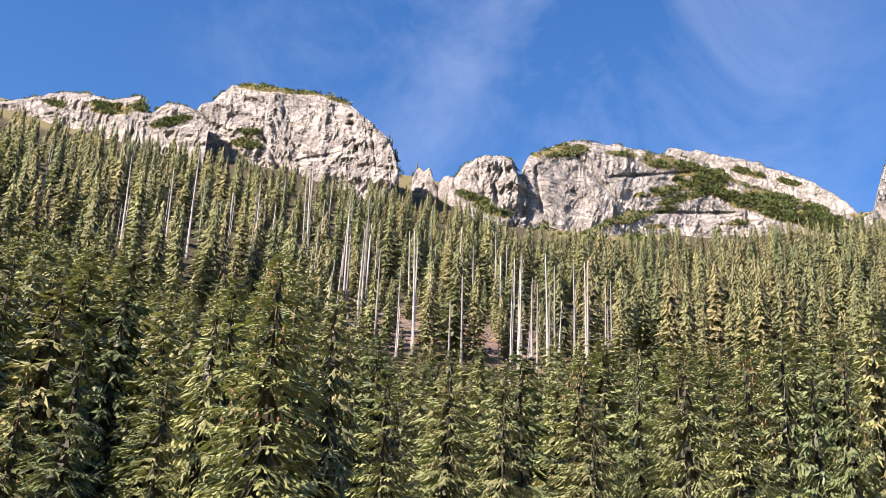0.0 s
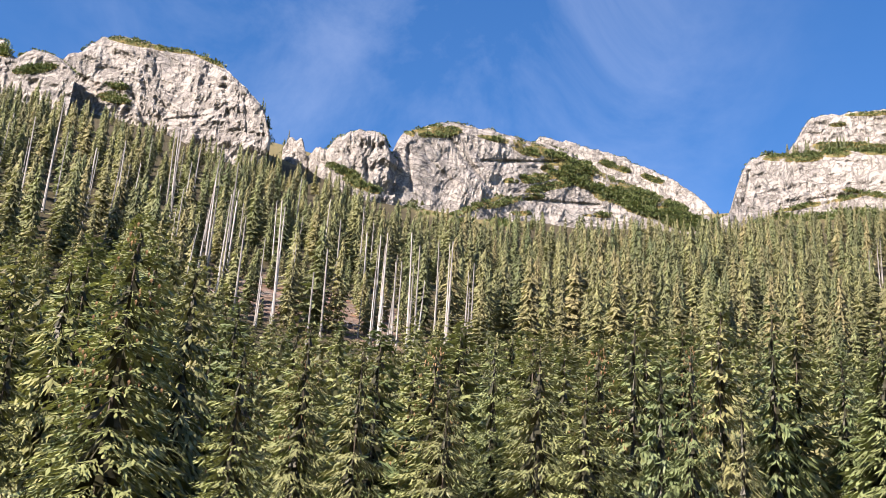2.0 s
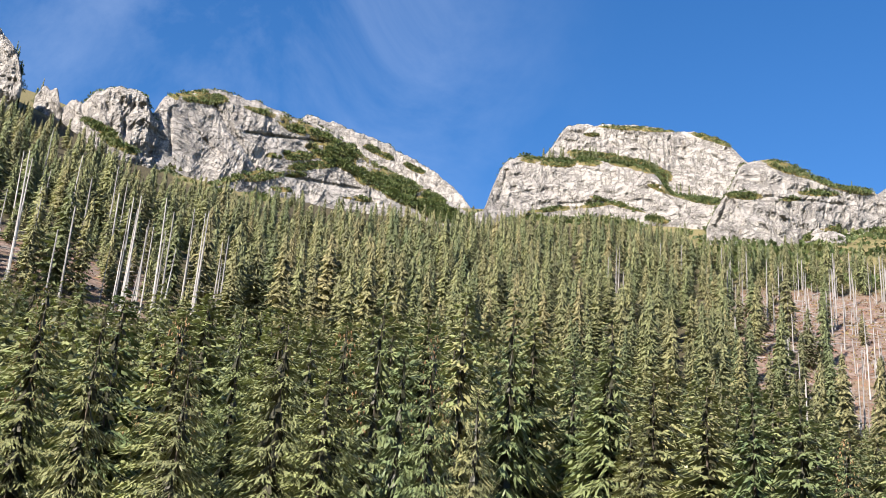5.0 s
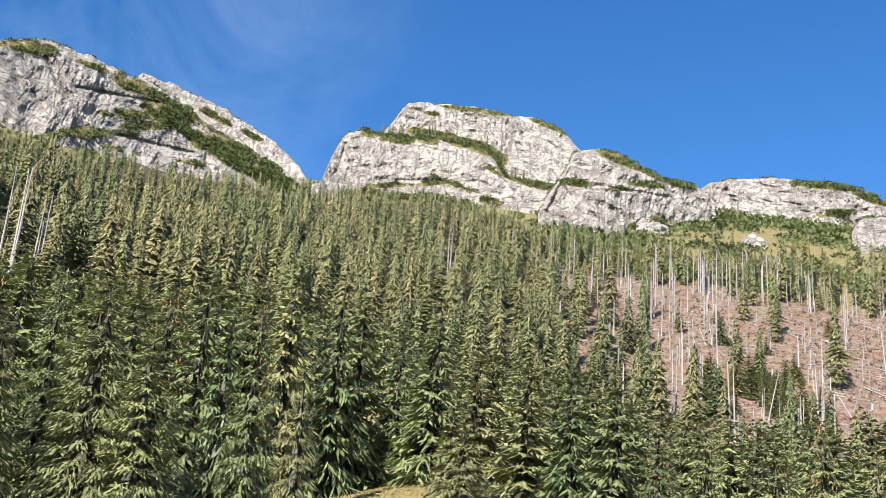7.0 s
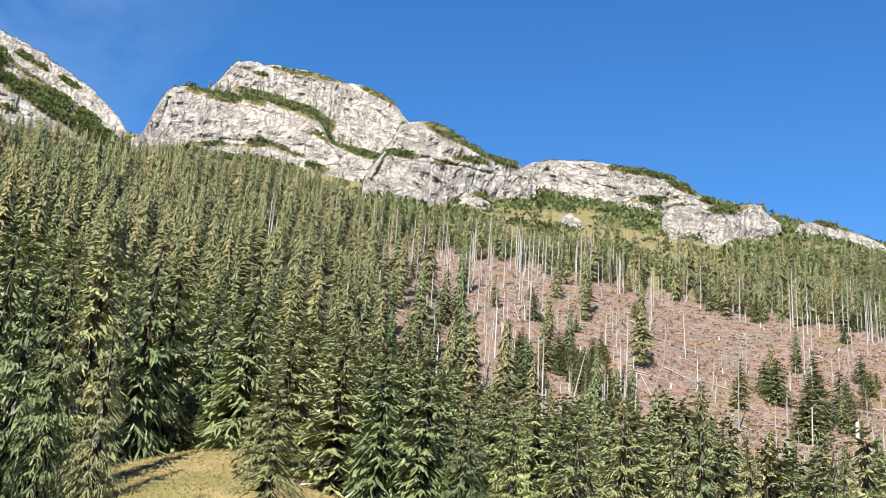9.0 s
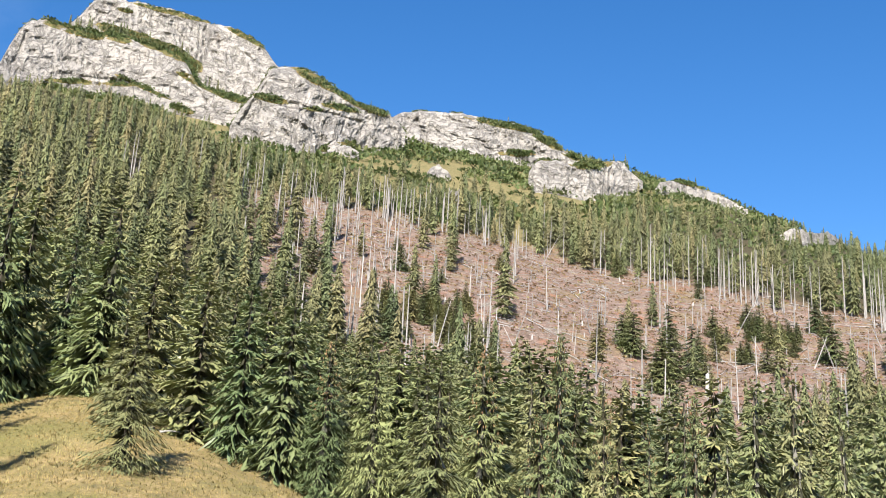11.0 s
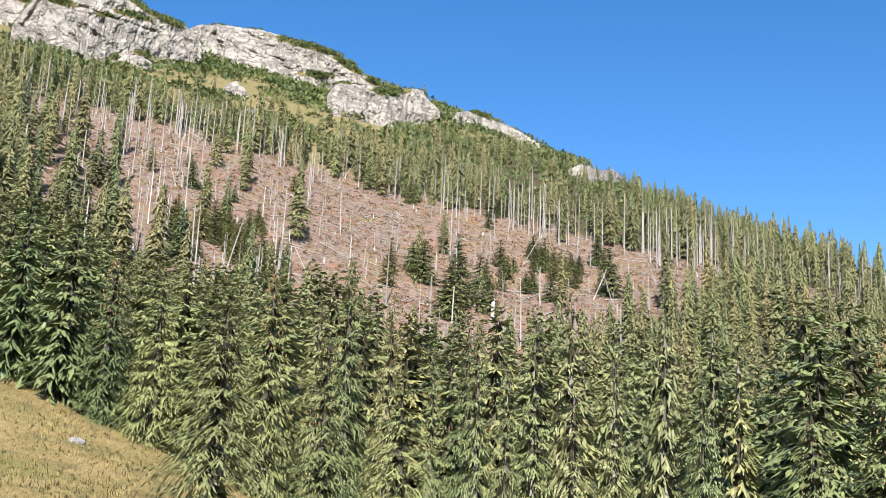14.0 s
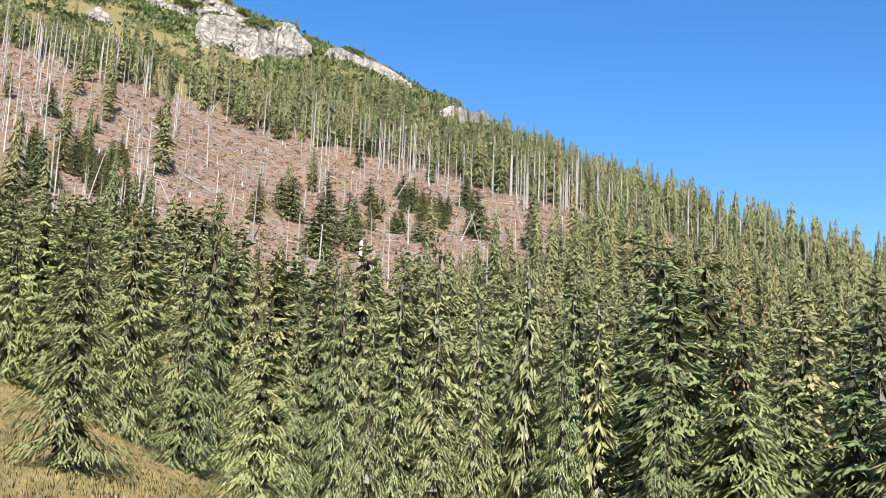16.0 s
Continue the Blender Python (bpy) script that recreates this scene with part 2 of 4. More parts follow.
GROUND = ground_material()
STONE = bark_material("pale_stone", (0.07, 0.07, 0.07), (0.26, 0.255, 0.25), 7.0)

# ---------------------------------------------------------------- noise and mesh helpers
def lattice(ix, iy, iz, seed):
    h = (ix * 374761393 + iy * 668265263 + iz * 2147483647 + seed * 974634541) & 0xFFFFFFFF
    h = ((h ^ (h >> 13)) * 1274126177) & 0xFFFFFFFF
    h = ((h ^ (h >> 16)) * 2246822519) & 0xFFFFFFFF
    return ((h ^ (h >> 15)) & 0xFFFFFF) / float(0xFFFFFF) * 2 - 1


def vnoise(x, y, z, seed=0):
    """Smooth value noise in -1..1 over arrays."""
    x, y, z = np.broadcast_arrays(np.asarray(x, float), np.asarray(y, float), np.asarray(z, float))
    fx, fy, fz = np.floor(x), np.floor(y), np.floor(z)
    ix, iy, iz = fx.astype(np.int64), fy.astype(np.int64), fz.astype(np.int64)
    u, v, w = x - fx, y - fy, z - fz
    u, v, w = (k * k * k * (k * (k * 6 - 15) + 10) for k in (u, v, w))
    total = 0
    for a in (0, 1):
        for b in (0, 1):
            for c in (0, 1):
                total = total + lattice(ix + a, iy + b, iz + c, seed) * (u if a else 1 - u) * (v if b else 1 - v) * (w if c else 1 - w)
    return total


def fractal(x, y, z, octaves=4, gain=0.5, seed=0, ridged=False):
    total, amp, norm = 0, 1.0, 0.0
    for k in range(octaves):
        n = vnoise(x * 2**k, y * 2**k, z * 2**k, seed + 17 * k)
        total = total + amp * ((1 - 2 * np.abs(n)) if ridged else n)
        norm += amp
        amp *= gain
    return total / norm


def mesh_from(name, verts, faces, mat, attrs=None, smooth=False, normals=None):
    """A mesh from arrays; faces is an (n, 3) or (n, 4) array."""
    me = bpy.data.meshes.new(name)
    verts, faces = np.asarray(verts, np.float32), np.asarray(faces, np.int32)
    n, k = faces.shape
    me.vertices.add(len(verts))
    me.vertices.foreach_set("co", verts.ravel())
    me.loops.add(n * k)
    me.loops.foreach_set("vertex_index", faces.ravel())
    me.polygons.add(n)
    me.polygons.foreach_set("loop_start", np.arange(0, n * k, k, dtype=np.int32))
    me.polygons.foreach_set("use_smooth", np.full(n, smooth))
    for key, values in (attrs or {}).items():
        me.attributes.new(key, "FLOAT", "POINT").data.foreach_set("value", np.asarray(values, np.float32))
    me.materials.append(mat)
    me.update(calc_edges=True)
    if normals is not None:
        me.polygons.foreach_set("use_smooth", np.full(n, True))
        me.normals_split_custom_set_from_vertices(np.asarray(normals, np.float32))
    return me


def grid_faces(rows, cols):
    i = np.arange(rows - 1)[:, None] * cols + np.arange(cols - 1)[None, :]
    return np.stack([i, i + 1, i + cols + 1, i + cols], -1).reshape(-1, 4)


def smooth01(x, lo, hi):
    t = np.clip((np.asarray(x, float) - lo) / (hi - lo), 0, 1)
    return t * t * (3 - 2 * t)


def curve(points, x):
    """A soft curve through (x, y) points."""
    p = np.array(points, float)
    x = np.asarray(x, float)
    i = np.clip(np.searchsorted(p[:, 0], x) - 1, 0, len(p) - 2)
    slope = np.gradient(p[:, 1], p[:, 0])
    step = np.diff(p[:, 1]) / np.diff(p[:, 0])
    for k in range(len(step)):      # no overshoot
        for j in (k, k + 1):
            slope[j] = 0 if slope[j] * step[k] <= 0 else np.sign(step[k]) * min(abs(slope[j]), 3 * abs(step[k]))
    h = p[i + 1, 0] - p[i, 0]
    t = np.clip((x - p[i, 0]) / h, 0, 1)
    return ((2 * t**3 - 3 * t**2 + 1) * p[i, 1] + (t**3 - 2 * t**2 + t) * h * slope[i]
            + (3 * t**2 - 2 * t**3) * p[i + 1, 1] + (t**3 - t**2) * h * slope[i + 1])


# ---------------------------------------------------------------- the hillside
# Rise of the ground as seen from the eye, in degrees, by bearing (rows) and distance (columns).
DIST = np.array([12, 30, 50, 75, 100, 150, 220, 300, 400, 520, 650, 800], float)
BEARING = np.array([-30, -10, 5, 20, 30, 45, 60, 72, 90], float)
RISE = np.array([
    [-7, -1, 3, 7.0, 10, 14.5, 19, 22.3, 24.8, 26.0, 26.5, 26.5],
    [-7, -1, 3, 6.5, 9, 14.0, 18.3, 21.8, 24.6, 25.9, 26.3, 26.3],
    [-7, -1, 3, 6.0, 8.5, 12.5, 17.0, 20.0, 22.6, 24.2, 24.8, 24.8],
    [-7, -1, 3, 6.5, 8.5, 12.0, 15.5, 18.3, 20.8, 22.6, 23.3, 23.4],
    [-7, 0, 4.5, 8.5, 9.6, 11.5, 14.5, 17.3, 20.2, 22.4, 23.6, 23.7],
    [-7, -0.5, 2, 4.0, 5.2, 7.0, 10.5, 15.5, 18.9, 21.9, 23.4, 23.5],
    [-7, -3.5, -2.5, -1.8, -0.8, 2.6, 7.6, 12.5, 16.0, 19.2, 20.2, 20.0],
    [-8, -5, -4, -3.2, -2.0, 1.6, 6.0, 10.5, 13.4, 14.8, 14.6, 14.0],
    [-8, -5, -4, -3.2, -2.2, 0.5, 3.5, 6.0, 7.6, 8.2, 8.0, 7.5],
])


def rise_at(az, d):
    """Degrees of rise to the ground at bearing az and distance d."""
    az, d = np.broadcast_arrays(np.asarray(az, float), np.asarray(d, float))
    cols = np.stack([curve(np.c_[BEARING, RISE[:, j]], np.clip(az, -30, 90)) for j in range(len(DIST))], -1)
    x = np.log(np.clip(d, 12, 800))
    lx = np.log(DIST)
    i = np.clip(np.searchsorted(lx, x) - 1, 0, len(DIST) - 2)
    t = (x - lx[i]) / (lx[i + 1] - lx[i])
    slope = np.gradient(cols, lx, axis=-1)
    pick = lambda a, k: np.take_along_axis(a, k[..., None], -1)[..., 0]
    h = lx[i + 1] - lx[i]
    return ((2 * t**3 - 3 * t**2 + 1) * pick(cols, i) + (t**3 - 2 * t**2 + t) * h * pick(slope, i)
            + (3 * t**2 - 2 * t**3) * pick(cols, i + 1) + (t**3 - t**2) * h * pick(slope, i + 1))


def height_polar(az, d):
    az, d = np.broadcast_arrays(np.asarray(az, float), np.asarray(d, float))
    dd = np.clip(d, 12, 800)
    z = EYE + dd * np.tan(np.radians(rise_at(az, dd)))
    z = np.where(d < 12, z * (d / 12) ** 1.5, z)
    z = z * (1 - 0.93 * smooth01(d, 800, 2200))                       # the far side of the ridge
    side = smooth01(az, -75, -32) * (1 - smooth01(az, 92, 140))     # the slope turns into the open valley
    z = z * (0.12 + 0.88 * side)
    x, y = d * np.sin(np.radians(az)), d * np.cos(np.radians(az))
    rough = 0.35 * fractal(x / 9, y / 9, 0, 3, seed=3) * smooth01(d, 20, 60) + 2.2 * fractal(x / 38, y / 38, 0, 3, seed=5) * smooth01(d, 130, 260)
    return z + rough + 0.06 * fractal(x / 2.2, y / 2.2, 0, 2, seed=9) * smooth01(d, 6, 20)


def place(az, d):
    """Points on the ground."""
    a = np.radians(az)
    return np.stack(np.broadcast_arrays(d * np.sin(a), d * np.cos(a), height_polar(az, d)), -1)


def meadow_edge(az):
    """How far the open meadow reaches, by bearing."""
    return curve([(-40, 50), (2, 48), (8, 44), (12, 46), (15, 54), (18, 62), (22, 74), (27, 82), (30, 76), (33.3, 64), (38.7, 57), (45, 52), (48.6, 48), (52, 42), (60, 44), (95, 60)], np.clip(az, -40, 95))


def brash_zone(az, d):
    """The cleared slope with fallen trunks: 0..1."""
    x = d * np.sin(np.radians(az))
    n = 3 * fractal(x / 30, d / 30, 0, 3, seed=21)
    low = curve([(30, 330), (36, 280), (42, 235), (50, 215), (58, 205), (64, 250), (70, 330), (80, 360)], np.clip(az, 30, 80))
    high = curve([(30, 345), (35, 385), (40, 400), (45, 405), (52, 410), (60, 400), (70, 400), (80, 390)], np.clip(az, 30, 80))
    right = smooth01(az + 0.4 * n, 33.5, 36) * (1 - smooth01(az, 80, 84)) * smooth01(d + 4 * n, low - 12, low + 8) * (1 - smooth01(d + 4 * n, high - 8, high + 8))
    left = smooth01(az + 0.5 * n, -6, -3.5) * (1 - smooth01(az + 0.5 * n, 5, 8)) * smooth01(d + 4 * n, 200, 214) * (1 - smooth01(d + 4 * n, 245, 265))
    return np.maximum(right, left)


def turf_zone(az, d):
    x = d * np.sin(np.radians(az))
    n = fractal(x / 24, d / 24, 0, 3, seed=31)
    low = curve([(-40, 470), (3, 470), (7, 425), (10, 430), (13, 500), (24, 560), (31, 540), (35, 412), (46, 408), (52, 420), (56, 480), (60, 560), (64, 600), (90, 620)], np.clip(az, -40, 90))
    return smooth01(d + 22 * n, low - 12, low + 12)


def build_ground():
    azs = np.concatenate([np.linspace(-180, -34, 50)[:-1], np.linspace(-34, 94, 290), np.linspace(94, 180, 30)[1:]])
    ds = np.concatenate([[0.0, 0.5, 2, 4, 7], np.geomspace(10, 820, 200), [880, 960, 1080, 1250, 1500, 1900, 2500, 3400, 4600]])
    A, D = np.meshgrid(azs, ds)
    verts = place(A, D)
    verts[..., 0] += 0.3 * np.clip(1 - D / 8, 0, 1)
    verts = verts.reshape(-1, 3)
    meadow = 1 - smooth01(D + 2.5 * fractal(A / 2.2, D / 9, 0, 3, seed=41), meadow_edge(A) + 6, meadow_edge(A) + 12)
    meadow = np.maximum(meadow, smooth01(np.abs(A - 30), 66, 90))
    ob = new("ground", mesh_from("ground", verts, grid_faces(len(ds), len(azs)), GROUND,
             {"meadow": meadow.ravel(), "brash": brash_zone(A, D).ravel(), "turf": turf_zone(A, D).ravel()}, True))
    tagged(ob, "mountainside with dry yellow meadow, forest floor and brown cleared slope", "ground", kind="structure")


build_ground()


# ---------------------------------------------------------------- rock walls
MASSIFS = {}


def ground_distance(az, el):
    """How far off the ground reaches the rise el at bearing az."""
    ds = np.linspace(150, 790, 161)
    table = np.maximum.accumulate(rise_at(np.asarray(az, float)[:, None], ds[None, :]), axis=1)
    return np.array([np.interp(e, row + np.arange(len(ds)) * 1e-6, ds) for e, row in zip(el, table)])


def soft_line(az, values, width):
    """Values along the bearings, averaged over a width in degrees."""
    order = np.linspace(az.min(), az.max(), 200)
    at = np.interp(order, az, values)
    w = np.exp(-((order[:, None] - order[None, :]) / width) ** 2)
    return np.interp(az, order, (w * at).sum(1) / w.sum(1))


def blobs(az, el, spots):
    """0..1 inside soft ellipses (bearing, rise, half-width, half-height, tilt in degrees of rise per degree of bearing)."""
    m = np.zeros(np.broadcast(az, el).shape)
    for a, e, ra, re, tilt in spots:
        q = ((az - a) / ra) ** 2 + ((el - e - tilt * (az - a)) / re) ** 2
        m = np.maximum(m, np.clip(1.6 - q, 0, 1))
    return m


class Massif:
    """A limestone wall between a foot line and a top line (bearing, rise), set back with height, rough with ribs and ledges, with a cap behind."""

    def __init__(self, name, label, top, foot, seed, lean=0.55, relief=7.0, set_back=0.0, ledge=0.18, veg=(), jag=0.10, bulge=0.0, cap=40.0, rim=0.35, clefts=(), root=0.4, plan=None):
        self.top, self.foot, self.seed, self.lean, self.relief = top, foot, seed, lean, relief
        self.set_back, self.ledge, self.veg, self.jag, self.bulge, self.rim, self.clefts, self.plan = set_back, ledge, veg, jag, bulge, rim, clefts, plan
        self.lo, self.hi = top[0][0], top[-1][0]
        step = 0.052
        cols = int((self.hi - self.lo) / step) + 1
        az = np.linspace(self.lo, self.hi, cols)
        tall = max(np.max(curve(top, az) - curve(foot, az)), 0.3)
        rows = int((1 + root) * tall / step) + 1
        v = np.linspace(-root, 1, rows)
        A, V = np.meshgrid(az, v)
        P, E, veg_mask = self.surface(A, V)
        # the cap: back from the edge, then down behind
        edge = P[-1]
        away = edge.copy()
        away[:, 2] = 0
        away /= np.linalg.norm(away, axis=1)[:, None]
        caps, caps_veg = [], []
        for back, drop in ((1.5, 0.3), (4, 1.0), (cap * 0.3, 3.5), (cap * 0.7, 8), (cap, 16), (cap * 1.6, 70)):
            row = edge + away * back
            row[:, 2] -= drop + 0.8 * fractal(row[:, 0] / 5, row[:, 1] / 5, 0, 2, seed=seed)
            caps.append(row)
            caps_veg.append(np.full(cols, 0.75))
        P = np.concatenate([P, np.array(caps)])
        veg_mask = np.concatenate([veg_mask, np.array(caps_veg)])
        ob = new(name, mesh_from(name, P.reshape(-1, 3), grid_faces(len(P), cols), ROCK, {"veg": veg_mask.ravel()}, False))
        tagged(ob, label, "rock face", kind="structure")

    def surface(self, A, V):
        az = A[0] if A.ndim == 2 else A
        top, foot = curve(self.top, az), curve(self.foot, az)
        teeth = fractal(az * 1.6, self.seed, 0, 4, 0.6, seed=self.seed, ridged=True)
        top = top + self.jag * teeth * smooth01(top - foot, 0.15, 0.8)
        base = soft_line(az, ground_distance(az, foot), 0.3 * (self.hi - self.lo)) + self.set_back
        if self.plan:
            base = self.plan[0] + (self.plan[1] - self.plan[0]) * (az - self.lo) / (self.hi - self.lo)
        E = foot + (top - foot) * V
        tall = base * np.radians(np.maximum(top - foot, 0.05)) / np.cos(np.radians(24)) ** 2
        x, h = base * np.radians(az), V * tall
        # ribs and gullies run upwards, ledges run across and dip to one side
        warp = 9 * fractal(x / 26, h / 40, 0, 3, seed=self.seed + 1)
        ribs = fractal((x + warp) / 17, h / 60, self.seed, 4, 0.55, seed=self.seed + 2, ridged=True)
        mass = fractal(x / 55, h / 45, 1, 2, seed=self.seed + 3)
        strata = (h + 0.25 * x + warp * 0.6) / 9.0
        step = strata - np.floor(strata)
        shelf = smooth01(step, 0.0, 0.75) - step
        blocks = fractal((x + warp) / 6, (h + 0.3 * warp) / 7, 2, 4, 0.6, seed=self.seed + 4, ridged=True)
        chips = fractal((x + warp) / 2.4, h / 2.8, 4, 3, 0.6, seed=self.seed + 5)
        fade = smooth01(top - foot, 0.1, 1.0)
        r = base + self.lean * tall * (V + self.bulge * V * (1 - V))
        r = r - fade * self.relief * (0.6 * ribs + 0.5 * mass + 0.42 * blocks + 0.2 * chips) + fade * self.relief * self.ledge * 6 * shelf * (0.6 + 0.4 * mass)
        for a0, e0, a1, e1, width, deep in self.clefts:      # gullies and overhangs, from one end to the other
            wob = 1.0 * width * fractal(x / 9, h / 9, 7, 4, seed=self.seed + 8)
            ux, uy = (a1 - a0) * 0.91, e1 - e0
            k = np.clip(((A - a0) * 0.91 * ux + (E - e0) * uy) / (ux * ux + uy * uy), 0, 1)
            off = np.hypot((A - a0) * 0.91 - k * ux, E - e0 - k * uy) + wob
            r = r + 0.6 * deep * np.exp(-((off / width) ** 2))
        r = r + self.rim * 20 * smooth01(V, 0.9, 1.0) ** 2 * fade
        z = EYE + r * np.tan(np.radians(E))
        a = np.radians(A)
        n = 0.9 * fractal(x / 11, h / 8, 5, 4, 0.65, seed=self.seed + 6)
        return np.stack([r * np.sin(a), r * np.cos(a), z], -1), E, blobs(A, E, self.veg) * (0.8 + n)

    def points(self, az, v):
        return self.surface(np.asarray(az, float), np.asarray(v, float))


def build_rocks():
    M = MASSIFS
    M["ridge"] = Massif("rock_ridge", "pale grey limestone ridge with ledges of dwarf pine above the forest",
        [(-27, 26.0), (-23.8, 26.3), (-21.5, 27.2), (-19.9, 27.6), (-18.4, 27.5), (-17, 28.0), (-16.3, 27.3), (-15.4, 27.9), (-14.0, 27.7), (-13.2, 27.3)],
        [(-27, 24.6), (-23.5, 24.9), (-19.4, 25.4), (-14.2, 25.75), (-13.2, 25.7)], 11, relief=6, plan=(540, 440), root=0.8,
        veg=[(-18.6, 27.1, 1.3, 0.3, 0.1), (-16.8, 27.5, 0.8, 0.3, 0), (-15.2, 27.0, 1.0, 0.18, 0.35), (-21, 26.8, 0.6, 0.12, 0)])
    M["dome"] = Massif("rock_dome", "tall rounded pale limestone dome with an ochre grassy brow",
        [(-14.3, 26.6), (-14.0, 27.6), (-13.2, 28.3), (-12.3, 29.1), (-10.75, 29.45), (-8.8, 29.4), (-6.6, 29.35), (-5.3, 28.75), (-4.1, 28.0), (-3.1, 27.1), (-2.75, 26.3), (-2.6, 25.9)],
        [(-14.3, 25.8), (-12.1, 25.7), (-9.9, 25.6), (-8.9, 25.2), (-7.1, 24.7), (-5.2, 25.0), (-3.4, 25.5), (-2.6, 25.6)], 23, plan=(480, 425), root=0.7, lean=0.5, relief=6.5, bulge=-0.5,
        clefts=[(-10.3, 27.1, -9.2, 25.5, 0.10, 5), (-5.5, 28.4, -4.9, 26.4, 0.13, 5), (-4.3, 27.8, -3.9, 26.0, 0.10, 5), (-8.2, 26.0, -6.0, 26.6, 0.08, 3)],
        veg=[(-11.2, 26.5, 0.9, 0.2, 0), (-11.0, 27.1, 0.5, 0.15, 0), (-9.5, 29.3, 2.4, 0.13, 0.03), (-6.3, 29.2, 1.1, 0.15, -0.2)])
    M["spires"] = Massif("rock_spires", "group of jagged pale limestone spires",
        [(-1.9, 25.6), (-1.5, 26.1), (-0.95, 26.1), (-0.5, 25.4), (0.0, 25.9), (0.35, 25.75), (0.9, 26.35), (1.8, 26.8), (2.9, 26.95), (3.6, 26.6), (4.0, 25.9), (4.4, 25.6)],
        [(-1.9, 25.2), (-1.0, 25.0), (-0.2, 24.45), (1.3, 23.95), (2.3, 23.1), (3.8, 23.7), (4.4, 23.8)], 37, relief=8, jag=0.16,
        clefts=[(-0.45, 25.7, -0.3, 24.4, 0.12, 9), (0.38, 25.9, 0.8, 24.3, 0.13, 10), (4.1, 26.1, 4.3, 23.8, 0.12, 3), (2.4, 26.4, 2.9, 24.4, 0.09, 5)],
        veg=[(1.6, 24.8, 0.9, 0.22, -0.3), (2.6, 24.2, 1.0, 0.22, -0.25)])
    M["face"] = Massif("rock_face", "broad pale limestone face cut by gullies, green brow of dwarf pine",
        [(3.9, 25.6), (4.4, 26.7), (5.3, 27.2), (7.0, 27.65), (8.4, 27.55), (9.9, 27.35), (11.45, 27.0), (13.0, 26.7), (14.2, 26.3), (15.4, 25.6), (17.0, 24.9), (19.0, 24.2), (21.4, 23.2)],
        [(3.9, 23.7), (5.5, 23.2), (6.85, 22.65), (8.35, 22.9), (9.5, 22.8), (12.5, 22.75), (15.4, 22.9), (18.2, 22.65), (20.5, 22.5), (21.4, 22.5)], 41, lean=0.9, relief=4.6,
        clefts=[(7.2, 26.9, 9.9, 24.2, 0.13, 7), (5.9, 26.0, 8.2, 24.2, 0.10, 4), (4.9, 26.4, 5.3, 24.2, 0.09, 4), (9.0, 25.9, 13.2, 26.0, 0.07, 4), (11.2, 24.1, 15.5, 23.9, 0.08, 4)],
        veg=[(6.3, 27.2, 1.5, 0.32, 0.1), (10.6, 26.9, 2.0, 0.16, -0.12), (8.6, 23.5, 1.9, 0.14, 0.45), (14.6, 25.4, 2.4, 0.42, -0.2), (16.5, 24.7, 2.6, 0.6, -0.25), (18.6, 23.9, 1.8, 0.5, -0.3),
             (13.0, 24.8, 1.6, 0.2, 0.2), (11.3, 23.4, 0.6, 0.14, 0), (12.0, 24.2, 0.6, 0.12, 0.2), (15.6, 23.4, 1.0, 0.12, 0), (20.5, 23.0, 1.0, 0.3, -0.4), (14.8, 25.3, 2.6, 0.62, -0.22), (12.6, 26.3, 2.2, 0.3, -0.2), (11.6, 25.1, 1.3, 0.22, 0.1), (10.4, 23.9, 1.0, 0.18, 0.3), (17.2, 24.3, 2.6, 0.75, -0.3), (19.3, 23.4, 1.6, 0.55, -0.35)])
    M["crest"] = Massif("rock_crest", "broken pale limestone crest descending over a green slope",
        [(11.6, 26.9), (12.4, 27.15), (14.2, 26.85), (15.6, 26.5), (17.0, 26.1), (18.5, 25.45), (19.8, 24.9), (21.1, 23.9), (21.7, 23.3)],
        [(11.6, 26.3), (14.2, 26.0), (15.6, 25.6), (17.0, 25.2), (18.5, 24.6), (19.8, 24.0), (21.7, 23.0)], 53, set_back=90, relief=5, jag=0.14,
        veg=[(16.3, 25.8, 0.8, 0.2, -0.3), (18.3, 25.2, 0.6, 0.15, -0.3)])
    M["wall"] = Massif("rock_wall", "smooth pale grey limestone wall with water streaks",
        [(22.0, 22.9), (22.3, 23.5), (22.8, 24.9), (23.3, 25.8), (24.5, 26.1), (26.1, 25.95), (27.9, 26.05), (29.8, 25.8), (31.4, 25.4), (32.1, 24.6), (33.6, 24.2), (35.1, 24.2), (35.7, 23.4)],
        [(22.0, 22.75), (24.5, 22.95), (26.3, 23.3), (28.2, 23.1), (30.0, 22.95), (31.9, 22.65), (34.0, 22.45), (35.7, 22.2)], 61, lean=0.45, relief=4.5, bulge=-0.3, cap=70,
        clefts=[(23.4, 25.4, 23.0, 23.6, 0.08, 4), (26.4, 23.9, 30.6, 24.1, 0.08, 3), (31.2, 25.0, 33.4, 23.2, 0.10, 4)],
        veg=[(26.5, 26.0, 2.2, 0.3, 0), (30.2, 25.9, 1.9, 0.3, -0.2), (33.0, 24.4, 1.8, 0.25, -0.25), (27.0, 23.7, 2.2, 0.12, 0.12), (29.5, 23.9, 1.5, 0.1, -0.25), (25.2, 23.1, 0.8, 0.2, 0), (28.2, 23.1, 0.8, 0.2, 0), (31.5, 23.2, 0.6, 0.15, -0.2)])
